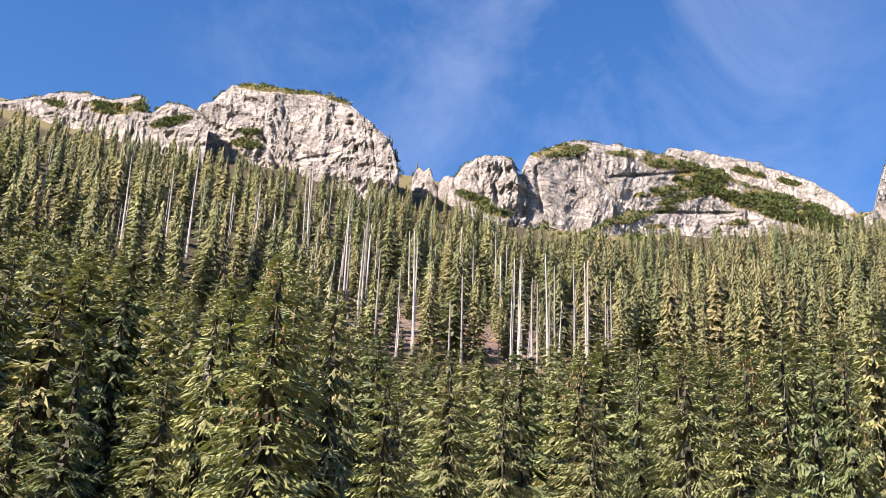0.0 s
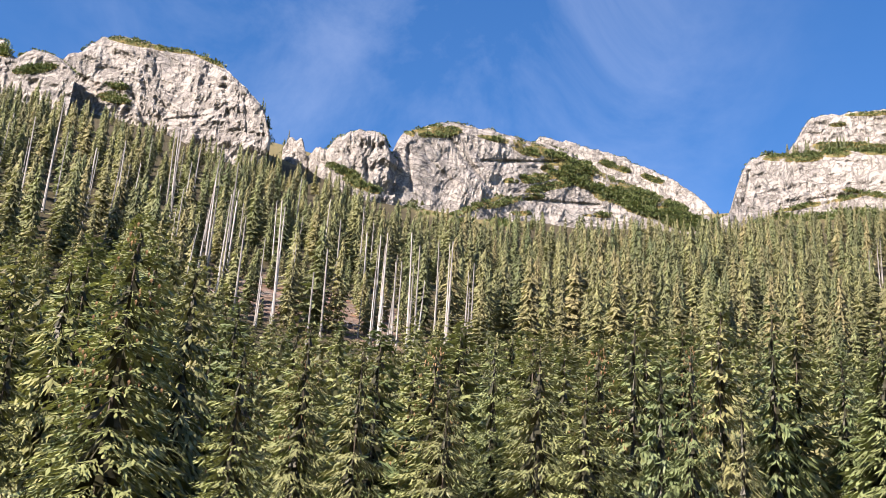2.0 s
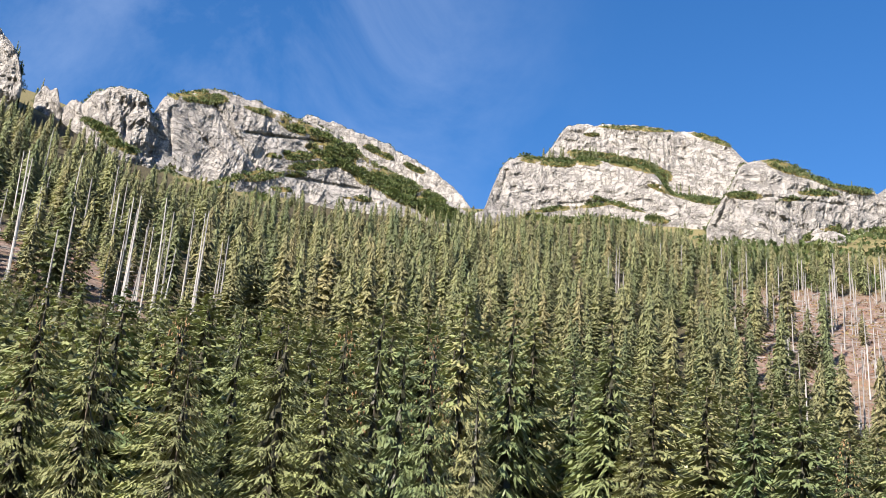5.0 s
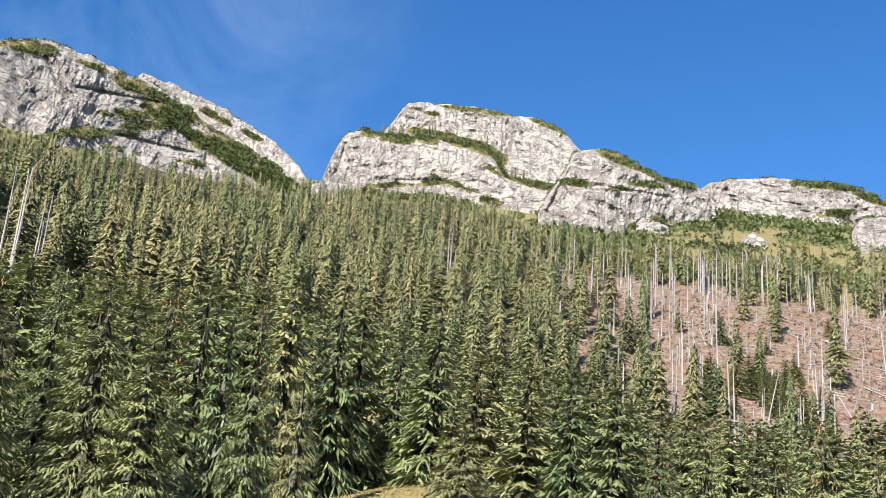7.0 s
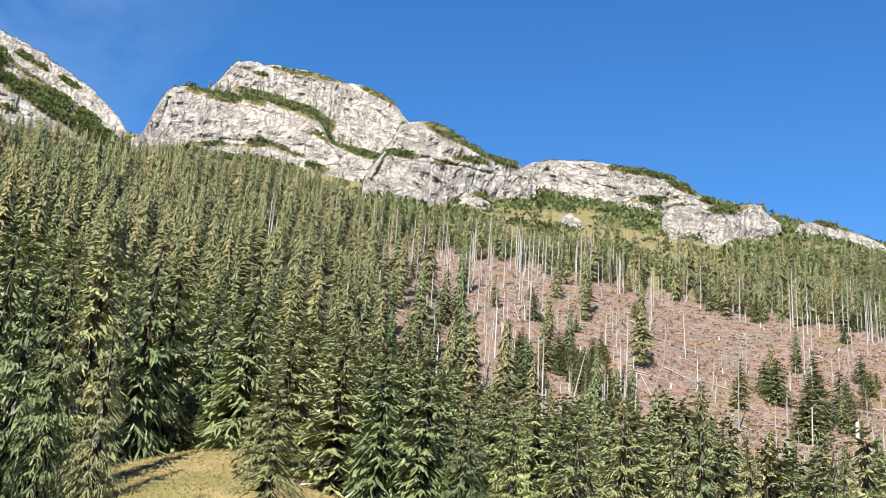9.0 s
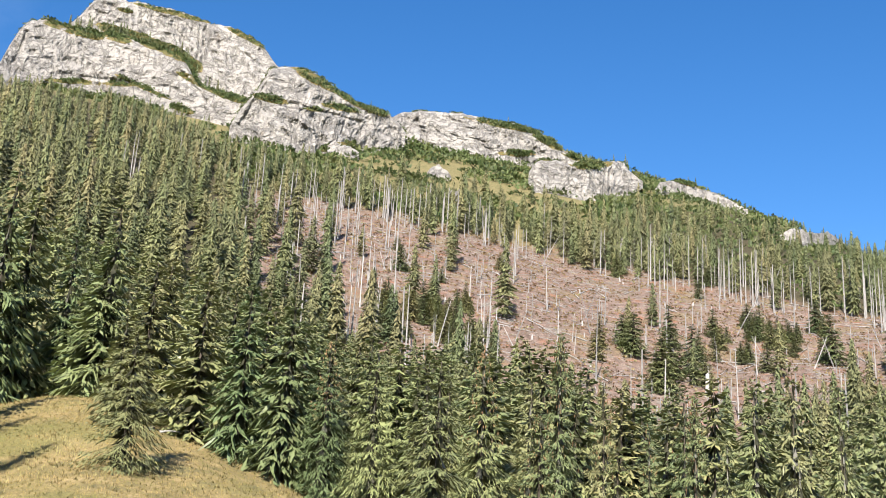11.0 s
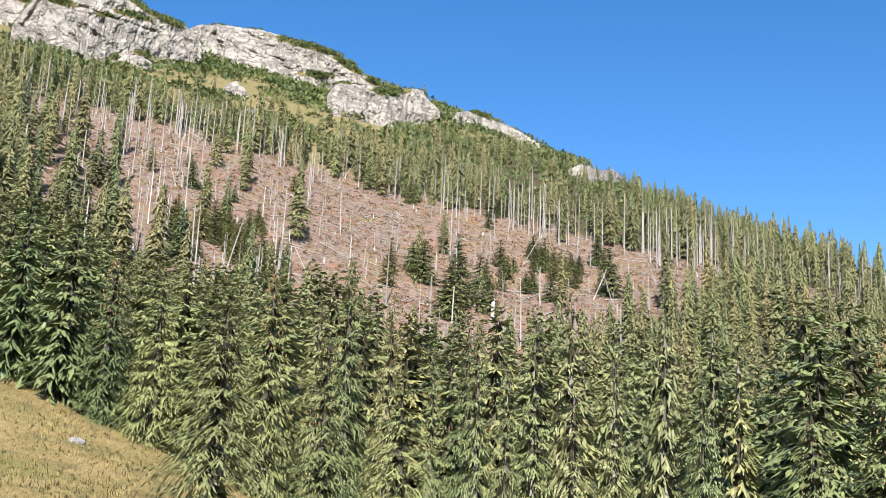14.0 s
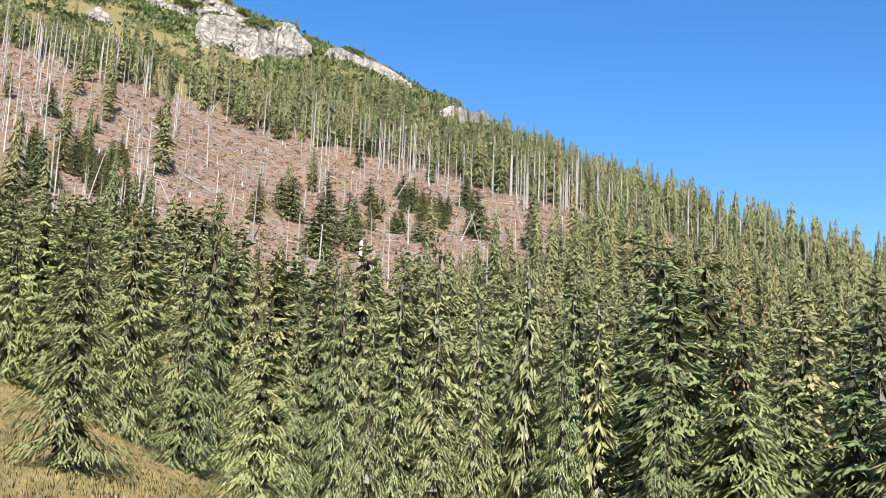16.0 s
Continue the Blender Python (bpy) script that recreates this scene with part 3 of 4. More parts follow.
    M["upper_wall"] = Massif("upper_rock_wall", "upper tier of pale limestone wall with a dark green pine brow",
        [(25.4, 26.2), (25.9, 26.8), (26.4, 27.5), (27.2, 27.8), (29.0, 27.8), (30.6, 27.75), (32.2, 27.5), (34.1, 27.25), (35.4, 26.7), (36.1, 26.0), (37.2, 25.3), (38.0, 24.6)],
        [(25.4, 25.6), (27.9, 25.7), (29.8, 25.4), (31.4, 25.0), (32.1, 24.4), (33.6, 24.0), (35.1, 23.9), (38.0, 23.6)], 71, set_back=65, relief=6, lean=0.5,
        clefts=[(30.4, 27.2, 31.6, 26.0, 0.10, 5), (32.8, 27.0, 33.8, 25.3, 0.09, 5), (34.5, 26.2, 36.6, 25.2, 0.08, 4)],
        veg=[(28.5, 26.2, 1.8, 0.25, -0.1), (31.2, 25.6, 1.2, 0.35, -0.35), (34.8, 26.95, 1.6, 0.16, -0.3), (30.5, 27.6, 2.2, 0.1, -0.06), (28.0, 27.3, 0.4, 0.1, 0)])
    M["buttress"] = Massif("rock_buttress", "grey limestone buttress below green ledges",
        [(34.1, 22.7), (34.6, 23.6), (35.3, 24.6), (36.0, 25.7), (37.3, 25.9), (38.8, 25.5), (40.0, 24.8), (41.2, 24.4), (42.4, 24.1), (43.4, 23.3)],
        [(34.1, 22.2), (35.6, 21.95), (37.4, 21.7), (38.9, 21.7), (40.0, 22.0), (41.5, 22.4), (43.4, 22.8)], 83, lean=0.6, relief=5.5,
        clefts=[(35.6, 24.9, 34.6, 22.8, 0.10, 5), (37.2, 24.2, 41.0, 23.6, 0.08, 4)],
        veg=[(36.2, 24.25, 1.1, 0.18, -0.1), (38.5, 25.4, 1.5, 0.25, -0.35), (41.2, 24.4, 1.4, 0.22, -0.3), (38.4, 24.0, 0.5, 0.1, 0), (39.9, 22.3, 0.9, 0.25, 0.2), (39.7, 24.2, 1.0, 0.12, -0.1)])
    M["long_wall"] = Massif("long_rock_wall", "long pale limestone wall with dark overhangs and a green top",
        [(42.0, 23.4), (42.7, 23.95), (44.3, 24.35), (46.1, 24.35), (48.0, 24.1), (50.3, 23.7), (51.2, 23.2), (52.4, 22.5), (53.2, 22.0)],
        [(42.0, 22.9), (43.8, 22.9), (45.0, 22.6), (47.4, 22.0), (49.5, 22.1), (52.4, 21.8), (53.2, 21.6)], 97, relief=6, ledge=0.14,
        clefts=[(46.7, 23.25, 47.7, 23.0, 0.05, 3.5), (44.0, 23.9, 44.6, 22.8, 0.08, 4), (47.6, 22.75, 48.1, 22.65, 0.05, 3)],
        veg=[(48.8, 23.85, 2.2, 0.14, -0.15), (51.5, 22.9, 1.2, 0.25, -0.5), (49.4, 22.5, 1.0, 0.14, 0), (47.2, 22.2, 0.5, 0.15, 0)])
    M["knob"] = Massif("rock_knob", "rounded pale limestone knob topped with dwarf pine",
        [(50.1, 21.6), (50.4, 22.0), (51.0, 22.25), (52.3, 22.05), (53.5, 22.15), (54.95, 22.15), (55.5, 21.6), (56.1, 21.2)],
        [(50.1, 21.2), (51.5, 20.65), (53.5, 20.6), (55.0, 20.8), (56.1, 20.95)], 103, relief=4.5, set_back=-12,
        veg=[(53.2, 22.1, 1.3, 0.3, 0), (51.0, 22.3, 0.5, 0.1, 0)])
    M["brow"] = Massif("rock_brow", "low pale limestone brow among dark spruces",
        [(56.6, 20.6), (57.0, 21.1), (57.7, 21.2), (59.3, 20.75), (60.6, 20.15), (61.4, 19.7)],
        [(56.6, 20.4), (57.7, 20.3), (59.3, 20.15), (61.4, 19.4)], 109, relief=3.5, veg=[(58.6, 21.0, 1.2, 0.12, -0.3)])
    for name, seed, top, foot in (
        ("rock_outcrop", 113, [(62.9, 18.4), (63.3, 18.7), (64.3, 18.55), (65.6, 18.2), (66.0, 17.9)], [(62.9, 18.2), (63.6, 17.95), (66.0, 17.6)]),
        ("rock_outcrop", 127, [(56.4, 18.2), (56.7, 18.55), (57.6, 18.6), (58.3, 18.3), (58.5, 18.0)], [(56.4, 18.0), (57.5, 17.9), (58.5, 17.85)]),
        ("rock_outcrop", 131, [(45.7, 20.0), (46.0, 20.5), (46.8, 20.4), (47.1, 20.0)], [(45.7, 19.6), (46.4, 19.45), (47.1, 19.55)]),
        ("rock_outcrop", 137, [(44.7, 21.4), (45.0, 21.7), (45.7, 21.6), (46.0, 21.2)], [(44.7, 21.15), (45.4, 21.0), (46.0, 21.0)]),
        ("rock_outcrop", 139, [(39.3, 22.3), (39.7, 22.5), (40.6, 22.3), (41.0, 22.1)], [(39.3, 22.0), (40.2, 21.75), (41.0, 21.85)]),
        ("rock_outcrop", 149, [(54.6, 17.7), (54.9, 18.3), (55.2, 18.2), (55.4, 17.6)], [(54.6, 17.3), (55.0, 17.2), (55.4, 17.3)]),
        ("rock_outcrop", 151, [(21.4, 22.7), (21.9, 23.15), (22.6, 23.5), (23.2, 23.2)], [(21.4, 22.5), (22.3, 22.4), (23.2, 22.6)]),
    ):
        M[name + str(seed)] = Massif(name, "small pale limestone outcrop on the wooded slope", top, foot, seed, relief=3.0, jag=0.20, cap=10, rim=0.05, root=2.5)


build_rocks()

# ---------------------------------------------------------------- spruces
def crown_reach(t, low):
    """Width of a spruce crown at the share t of its height, 1 at its widest."""
    t = np.asarray(t, float)
    return ((1 - t) ** 0.74 + 0.012) * (0.72 + 0.28 * smooth01(t, low - 0.02, low + 0.16))


def spruce_arrays(rng, tall, radius, low, whorls, per_whorl, twigs, bits, wide, lump=0.25, core=0.30, core_count=110, dry=0.95, ragged=0.0, droop=0.0):
    """Boughs in whorls, each a drooping frond of side twigs, each twig a row of folded needle blades; within them bare
    twigs, darkened (dry) in place of shade.
    Gives vertices, triangles, shading normals and how far in each vertex lies, which darkens it as shade."""
    t, a = [], []
    for w in range(whorls):
        h = low + (0.975 - low) * (w + rng.uniform(0.1, 0.9)) / whorls
        n = max(4, int(round(per_whorl * (1 - 0.45 * h))))
        t.extend(h + rng.uniform(-0.5, 0.5, n) * 0.9 / whorls)
        a.extend(rng.uniform(0, 6.28) + np.arange(n) * 2 * math.pi / n + rng.uniform(-0.3, 0.3, n))
    t, a = np.clip(np.array(t), low, 0.985), np.array(a)
    keep = rng.random(len(t)) >= ragged
    t, a = t[keep], a[keep]
    # a crown swells and thins from side to side and from storey to storey
    swell = 1 + lump * fractal(np.cos(a) * 0.9 + 3, np.sin(a) * 0.9, t * 7, 2, seed=int(rng.integers(999)))
    L = np.maximum(radius * crown_reach(t, low) * swell * rng.uniform(1 - lump, 1 + 0.6 * lump, len(t)), 0.22)
    B, K, M = len(t), twigs, bits
    col = lambda v: v[:, None, None]
    s = np.clip((np.arange(K)[None, :, None] + rng.uniform(0.1, 0.9, (B, K, 1))) / K, 0, 1) * 0.86 + 0.14
    sgn = np.where((np.arange(K)[None, :, None] + rng.integers(0, 2, (B, 1, 1))) % 2 == 0, 1.0, -1.0) * rng.uniform(0.3, 1.0, (B, K, 1))
    up = 0.42 * t - 0.41 + 0.5 * t**8 + rng.uniform(-0.12, 0.12, B)
    sag, lift = 0.30 * (1 - t) + 0.10, 0.34 * (1 - t) + 0.08
    th = np.radians(rng.uniform(28, 62, (B, K, 1)))
    leaf = (0.40 * np.sin(np.pi * (0.16 + 0.74 * s)) * col(L) + 0.10) * rng.uniform(0.7, 1.25, (B, K, 1))
    m = (np.arange(M)[None, None, :] + rng.uniform(-0.15, 0.15, (B, K, M))) / M
    out = np.stack([np.cos(a), np.sin(a), 0 * a], -1)[:, None, None, :]
    side = np.stack([-np.sin(a), np.cos(a), 0 * a], -1)[:, None, None, :]
    zed = np.array([0.0, 0.0, 1.0])
    axis = out * (col(L) * s)[..., None] + zed * (col(t) * tall + col(L) * (col(up) * s - col(sag) * s**2 + col(lift) * s**4))[..., None]
    fall = rng.uniform(0.15, 0.85, (B, K, 1)) * (1.1 - 0.4 * col(t)) - col(up) * 0.6 + droop
    D = out * np.cos(th)[..., None] + side * (sgn * np.sin(th))[..., None] - zed * fall[..., None]
    D = D / np.linalg.norm(D, axis=-1, keepdims=True)
    p = (axis + D * (leaf * m)[..., None]).reshape(-1, 3)
    D = np.broadcast_to(D, (B, K, M, 3)).reshape(-1, 3) + rng.normal(0, 0.11, (B * K * M, 3))
    g = np.broadcast_to(leaf / M * 1.35, (B, K, M)).reshape(-1, 1) + 0.06
    s = np.broadcast_to(s, (B, K, M)).reshape(-1)
    share = np.broadcast_to(col(L), (B, K, M)).reshape(-1) / radius
    keep = rng.random(len(p)) < np.clip(0.40 + 0.9 * share, 0, 1)
    p, D, g, s = p[keep], D[keep], g[keep], s[keep]
    n = len(p)
    q = p + D * g * rng.uniform(0.8, 1.2, (n, 1))
    flat = np.cross(D, zed + rng.normal(0, 0.28, (n, 3)))
    flat = flat / (np.linalg.norm(flat, axis=1, keepdims=True) + 1e-9) * (wide * rng.uniform(0.7, 1.3, (n, 1)))
    mid = p + (q - p) * 0.45 - zed * (0.35 * wide)
    V = np.stack([p, mid + flat, q, mid - flat], 1)
    # shading normals: half the blade's own, half away from the stem
    far = np.stack([p[:, 0], p[:, 1], 0 * s], -1)
    want = far / (np.linalg.norm(far, axis=1, keepdims=True) + 1e-6) * 0.8 + zed * 0.5
    own = []
    for i, j, k in ((0, 1, 2), (0, 2, 3)):
        f = np.cross(V[:, j] - V[:, i], V[:, k] - V[:, i])
        f = f / (np.linalg.norm(f, axis=1, keepdims=True) + 1e-9)
        own.append(f * np.where((f * want).sum(1) < 0, -1, 1)[:, None])
    N = np.stack([own[0] + own[1], own[0] * 1.6, own[0] + own[1], own[1] * 1.6], 1) * 0.55 + want[:, None, :] * 0.6
    N = N / np.linalg.norm(N, axis=-1, keepdims=True)
    base = np.arange(n)[:, None] * 4
    F = np.concatenate([base + [0, 1, 2], base + [0, 2, 3]])
    # blades near the stem are darkened as well, shade painted into the needles
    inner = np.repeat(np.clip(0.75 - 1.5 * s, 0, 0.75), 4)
    # ragged tiers of bare twigs round the stem, coloured dark as shade
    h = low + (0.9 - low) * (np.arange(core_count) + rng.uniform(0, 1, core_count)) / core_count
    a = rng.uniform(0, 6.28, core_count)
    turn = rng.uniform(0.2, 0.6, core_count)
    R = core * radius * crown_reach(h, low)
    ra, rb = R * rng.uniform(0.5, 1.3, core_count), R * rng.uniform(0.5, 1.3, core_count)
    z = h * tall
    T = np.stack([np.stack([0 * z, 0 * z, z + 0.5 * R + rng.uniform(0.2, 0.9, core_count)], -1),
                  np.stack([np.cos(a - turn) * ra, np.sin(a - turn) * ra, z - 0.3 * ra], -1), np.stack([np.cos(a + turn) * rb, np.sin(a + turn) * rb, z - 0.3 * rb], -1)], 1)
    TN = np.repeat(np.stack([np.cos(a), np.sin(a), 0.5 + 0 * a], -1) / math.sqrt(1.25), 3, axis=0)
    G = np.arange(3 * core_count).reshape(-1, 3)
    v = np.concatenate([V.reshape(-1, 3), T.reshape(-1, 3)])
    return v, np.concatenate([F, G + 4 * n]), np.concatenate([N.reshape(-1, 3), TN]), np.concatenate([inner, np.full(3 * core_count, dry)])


def tiered_arrays(rng, tall, radius, tiers, points, low=0.03):
    """A far spruce: ragged drooping skirts of boughs, one over the other."""
    V, N, F, inner, n = [], [], [], [], 0
    for k in range(tiers):
        t0 = low + (0.95 - low) * ((k + rng.uniform(-0.25, 0.25) * (k > 0)) / tiers) ** 0.95
        reach = radius * float(crown_reach(t0, low)) * rng.uniform(0.85, 1.12)
        rise = (0.95 - low) * tall / tiers * rng.uniform(1.7, 2.6)
        m = max(5, int(round(points * (1 - 0.45 * t0))))
        a = rng.uniform(0, 6.28) + np.arange(2 * m) * math.pi / m + rng.uniform(-0.12, 0.12, 2 * m)
        out = np.arange(2 * m) % 2 == 0
        r = reach * np.where(out, rng.uniform(0.55, 1.35, 2 * m), rng.uniform(0.25, 0.6, 2 * m))
        z = t0 * tall + np.where(out, rng.uniform(-0.7, 0.4, 2 * m), rng.uniform(0.15, 0.55, 2 * m) * rise)
        V.append(np.concatenate([[[0, 0, t0 * tall + rise]], np.stack([np.cos(a) * r, np.sin(a) * r, z], -1)]))
        b = a + rng.normal(0, 0.45, 2 * m)
        N.append(np.concatenate([[[0, 0, 1.0]], np.stack([np.cos(b) * 0.85, np.sin(b) * 0.85, rng.uniform(0.15, 0.75, 2 * m)], -1)]))
        i = np.arange(2 * m)
        F.append(np.stack([0 * i, 1 + i, 1 + (i + 1) % (2 * m)], -1) + n)
        # skirt tops and notches between bough tips darkened, shade put into the colour
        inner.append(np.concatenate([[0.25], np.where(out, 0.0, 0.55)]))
        n += 2 * m + 1
    N = np.concatenate(N)
    return np.concatenate(V), np.concatenate(F), N / np.linalg.norm(N, axis=1, keepdims=True), np.concatenate(inner)


def pole_arrays(tall, r0, r1, sides=7, rings=5, bend=0.0, rng=None, base=-0.6):
    """A tapered stem."""
    zs = np.linspace(base, tall, rings)
    ang = np.arange(sides) * 2 * math.pi / sides
    V = []
    for i, z in enumerate(zs):
        t = (z - base) / (tall - base)
        r = r0 + (r1 - r0) * t + (0.35 * r0 * (1 - t) ** 8)
        wob = rng.uniform(0.9, 1.1, sides) if rng is not None else 1
        V.append(np.stack([bend * t * t + np.cos(ang) * r * wob, np.sin(ang) * r * wob, np.full(sides, z)], -1))
    V = np.concatenate(V)
    F = [(i * sides + j, i * sides + (j + 1) % sides, (i + 1) * sides + (j + 1) % sides, (i + 1) * sides + j) for i in range(rings - 1) for j in range(sides)]
    V = np.concatenate([V, [[bend, 0, tall + r1 * 0.8]]])
    top = (rings - 1) * sides
    F += [(top + j, top + (j + 1) % sides, len(V) - 1, len(V) - 1) for j in range(sides)]
    return V, np.array(F)


def tris(F):
    """Quads, some closed to triangles, as triangles."""
    out = [F[:, [0, 1, 2]]]
    full = F[:, 2] != F[:, 3]
    out.append(F[full][:, [0, 2, 3]])
    return np.concatenate(out)


class Gather:
    """Collects many copies of small meshes into one mesh."""

    def __init__(self):
        self.v, self.f, self.tone, self.normal, self.inner, self.n = [], [], [], [], [], 0

    def add(self, V, F, at, scale=1.0, turn=0.0, tone=0.5, squash=1.0, tip=None, N=None, inner=None):
        c, s = math.cos(turn), math.sin(turn)
        W = V * [squash * scale, squash * scale, scale]
        W = np.stack([W[:, 0] * c - W[:, 1] * s, W[:, 0] * s + W[:, 1] * c, W[:, 2]], -1)
        if tip is not None:
            W = W @ np.array(tip).T
        if N is not None:
            self.normal.append(np.stack([N[:, 0] * c - N[:, 1] * s, N[:, 0] * s + N[:, 1] * c, N[:, 2]], -1))
        self.inner.append(inner if inner is not None else np.zeros(len(V)))
        self.v.append(W + at)
        self.f.append(F + self.n)
        self.tone.append(np.full(len(V), tone))
        self.n += len(V)

    def build(self, name, mat, label, category, smooth=False):
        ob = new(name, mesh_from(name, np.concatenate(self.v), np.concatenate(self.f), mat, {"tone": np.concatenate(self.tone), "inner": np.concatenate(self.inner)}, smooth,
                                 np.concatenate(self.normal) if self.normal else None))
        return tagged(ob, label, category, kind="stuff")


def part(name, me, parent, label=""):
    ob = new(name, me)
    ob.parent = parent
    return tagged(ob, label)


rng = np.random.default_rng(7)
HEIGHT = 18.0


def spruce_kind(seed, radius, low, whorls, per_whorl, twigs, bits, wide, lump, ragged=0.0, cones=0):
    r = np.random.default_rng(seed)
    V, F, N, inner = spruce_arrays(r, HEIGHT, radius, low, whorls, per_whorl, twigs, bits, wide, lump, ragged=ragged)
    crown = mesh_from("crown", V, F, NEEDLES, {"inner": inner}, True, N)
    V, F = pole_arrays(HEIGHT - 1.0, 0.17, 0.02, 7, 6, 0, r)
    trunk = mesh_from("trunk", V, tris(F), BARK, None, True)
    ob = new("spruce")
    tagged(ob, "tall green Norway spruce with drooping branches", "spruce tree", "spruces at the meadow edge")
    part("trunk", trunk, ob)
    part("crown", crown, ob)
    if cones:
        # brown cones hang in the upper third
        t, a = r.uniform(0.5, 0.96, cones), r.uniform(0, 6.28, cones)
        R = radius * crown_reach(t, low) * r.uniform(0.6, 0.98, cones)
        at = np.stack([np.cos(a) * R, np.sin(a) * R, t * HEIGHT - 0.22 * R - 0.1], -1)
        w = np.array([(0, 0, 0.06), (0.045, 0, -0.03), (-0.02, 0.04, -0.03), (-0.02, -0.04, -0.03), (0, 0, -0.17)]) * 1.3
        f = np.array([(0, 1, 2), (0, 2, 3), (0, 3, 1), (4, 2, 1), (4, 3, 2), (4, 1, 3)])
        V = (at[:, None, :] + w).reshape(-1, 3)
        F = (np.arange(cones)[:, None, None] * 5 + f).reshape(-1, 3)
        tagged(part("cone_cluster", mesh_from("cone_cluster", V, F, CONE), ob, "light brown hanging cones"), kind="stuff")
    return ob


def tree_chance(az, d):
    """How densely spruces stand, 0..1."""
    x = d * np.sin(np.radians(az))
    n = fractal(x / 22, d / 22, 0, 3, seed=61)
    p = np.where((d > meadow_edge(az) + 2) | (az < -34), 1.0, 0.0)
    p = p * (1 - np.where(az < 20, 0.15, 0.97 - 0.33 * (1 - smooth01(az, 36, 45)) * (d < 350)) * brash_zone(az, d))
    p = np.where(turf_zone(az, d) > 0.5, 0.16 * (n > 0.05), p)
    p = np.where((az > 34) & (az < 58) & (d > 388) & (d < 470), np.where(d < 440, 0.85, 0.4) * (n > -0.35), p)
    p = np.where((az >= 58) & (d > 388), 0.85, p)
    return p * (0.85 + 0.3 * n)


def scatter(lo, hi, near, far, gap, seed):
    """Jittered points (bearing, distance) over a ring, about gap metres apart."""
    r = np.random.default_rng(seed)
    pts = []
    d = near
    while d < far:
        g = gap(d)
        n = int(radians(hi - lo) * d / g)
        a = lo + (np.arange(n) + r.uniform(-0.48, 0.48, n) + r.uniform()) * (hi - lo) / n
        pts.append(np.stack([a, d + r.uniform(-0.48, 0.48, n) * g], -1))
        d += g * 0.92
    return np.concatenate(pts)


# Rise of the tree tops by bearing: of the belt above the meadow, and of the forest below the cliffs.
CANOPY_NEAR = [(-34, 22), (-18, 21.5), (-12, 20), (-7.7, 22), (-3, 18.2), (3, 17.6), (9, 18.2), (15, 17.4), (20, 18.6), (26, 17.4), (34, 15.9), (38, 14.8), (45, 12.8), (52, 13.6), (56, 11.6), (61, 12.8), (70, 13.0), (76, 12.4), (88, 10.5)]
CANOPY_FAR = [(-34, 26.2), (-14, 26.3), (-8, 25.7), (-3, 25.3), (0, 24.9), (3, 24.0), (6, 23.4), (20, 23.4), (25, 23.6), (30, 23.4), (35, 22.9), (45, 22.4), (52, 21.6), (58, 20.9), (62, 19.7), (67, 18.5), (73, 16.7), (80, 15.0), (88, 12.4)]


# The trees of the first rows: bearing, rise of the top, distance, half the width of the crown.
EDGE_TREES = {
    "shaded stand": [(-21.7, 17.7, 70, 2.9), (-20.1, 14.7, 50, 2.4), (-17.7, 17.3, 48, 2.6), (-16.1, 19.6, 85, 3.1), (-13.5, 15.5, 54, 2.4), (-11.5, 19.1, 70, 2.9), (-8.5, 21.6, 50, 4.4), (-5.4, 20.2, 66, 3.1), (-2.5, 16.5, 45, 2.4), (0.7, 17.5, 60, 2.6), (3.5, 17.2, 53, 2.5), (8, 15.6, 48, 2.4), (10.3, 17.7, 57, 2.5)],
    "meadow head": [(12.6, 17.7, 50, 3), (15, 15.7, 49, 2.8), (15.6, 17.5, 53, 3.1), (17.4, 19.3, 72, 2.6), (18.7, 17.1, 66, 2.1), (20.2, 17.6, 62, 2.4), (21.6, 18.6, 70, 2.7), (21.7, 19.6, 81, 3.4), (22.6, 15.1, 55, 1.7), (24.2, 19.6, 84, 2.6), (24.3, 12.3, 87, 1.4), (25.3, 18.6, 89, 3.8), (27.4, 17, 90, 2.1), (29, 16.2, 87, 3.4), (29.3, 18.9, 86, 2.8), (30.3, 13.4, 70, 1.9), (31.4, 16.1, 76, 2.8)],
    "meadow side": [(34, 15.5, 70, 3.1), (36.2, 15.5, 67, 2.3), (38.4, 14.9, 65, 2.7), (40.4, 13, 63, 1.9), (40.6, 13.5, 66, 2), (42.8, 12.9, 62, 2.1), (45.4, 12.5, 60, 2), (46.5, 11.6, 59, 1.8), (48.2, 13.2, 57, 2.1), (50.6, 12.1, 60, 1.5), (51.1, 10.1, 51, 1.9)],
    "valley side": [(52, 14.1, 62, 2), (54.2, 12.5, 60, 1.6), (54.9, 8.5, 41, 1.9), (56.4, 9.9, 60, 1.2), (58.1, 11.4, 62, 2), (58.6, 11.2, 58, 1.5), (60.1, 9.2, 50, 1.3), (61.4, 12, 60, 1.9), (63.2, 12.8, 66, 2), (63.4, 8.3, 46, 1.3), (65.3, 12, 80, 2.1), (65.4, 9.9, 62, 1.6), (67.8, 13.3, 90, 2.4), (69.6, 9.6, 56, 1.6), (70.1, 12.5, 74, 2.1), (71.3, 11, 70, 2), (74.6, 8.6, 56, 1.7)],
}


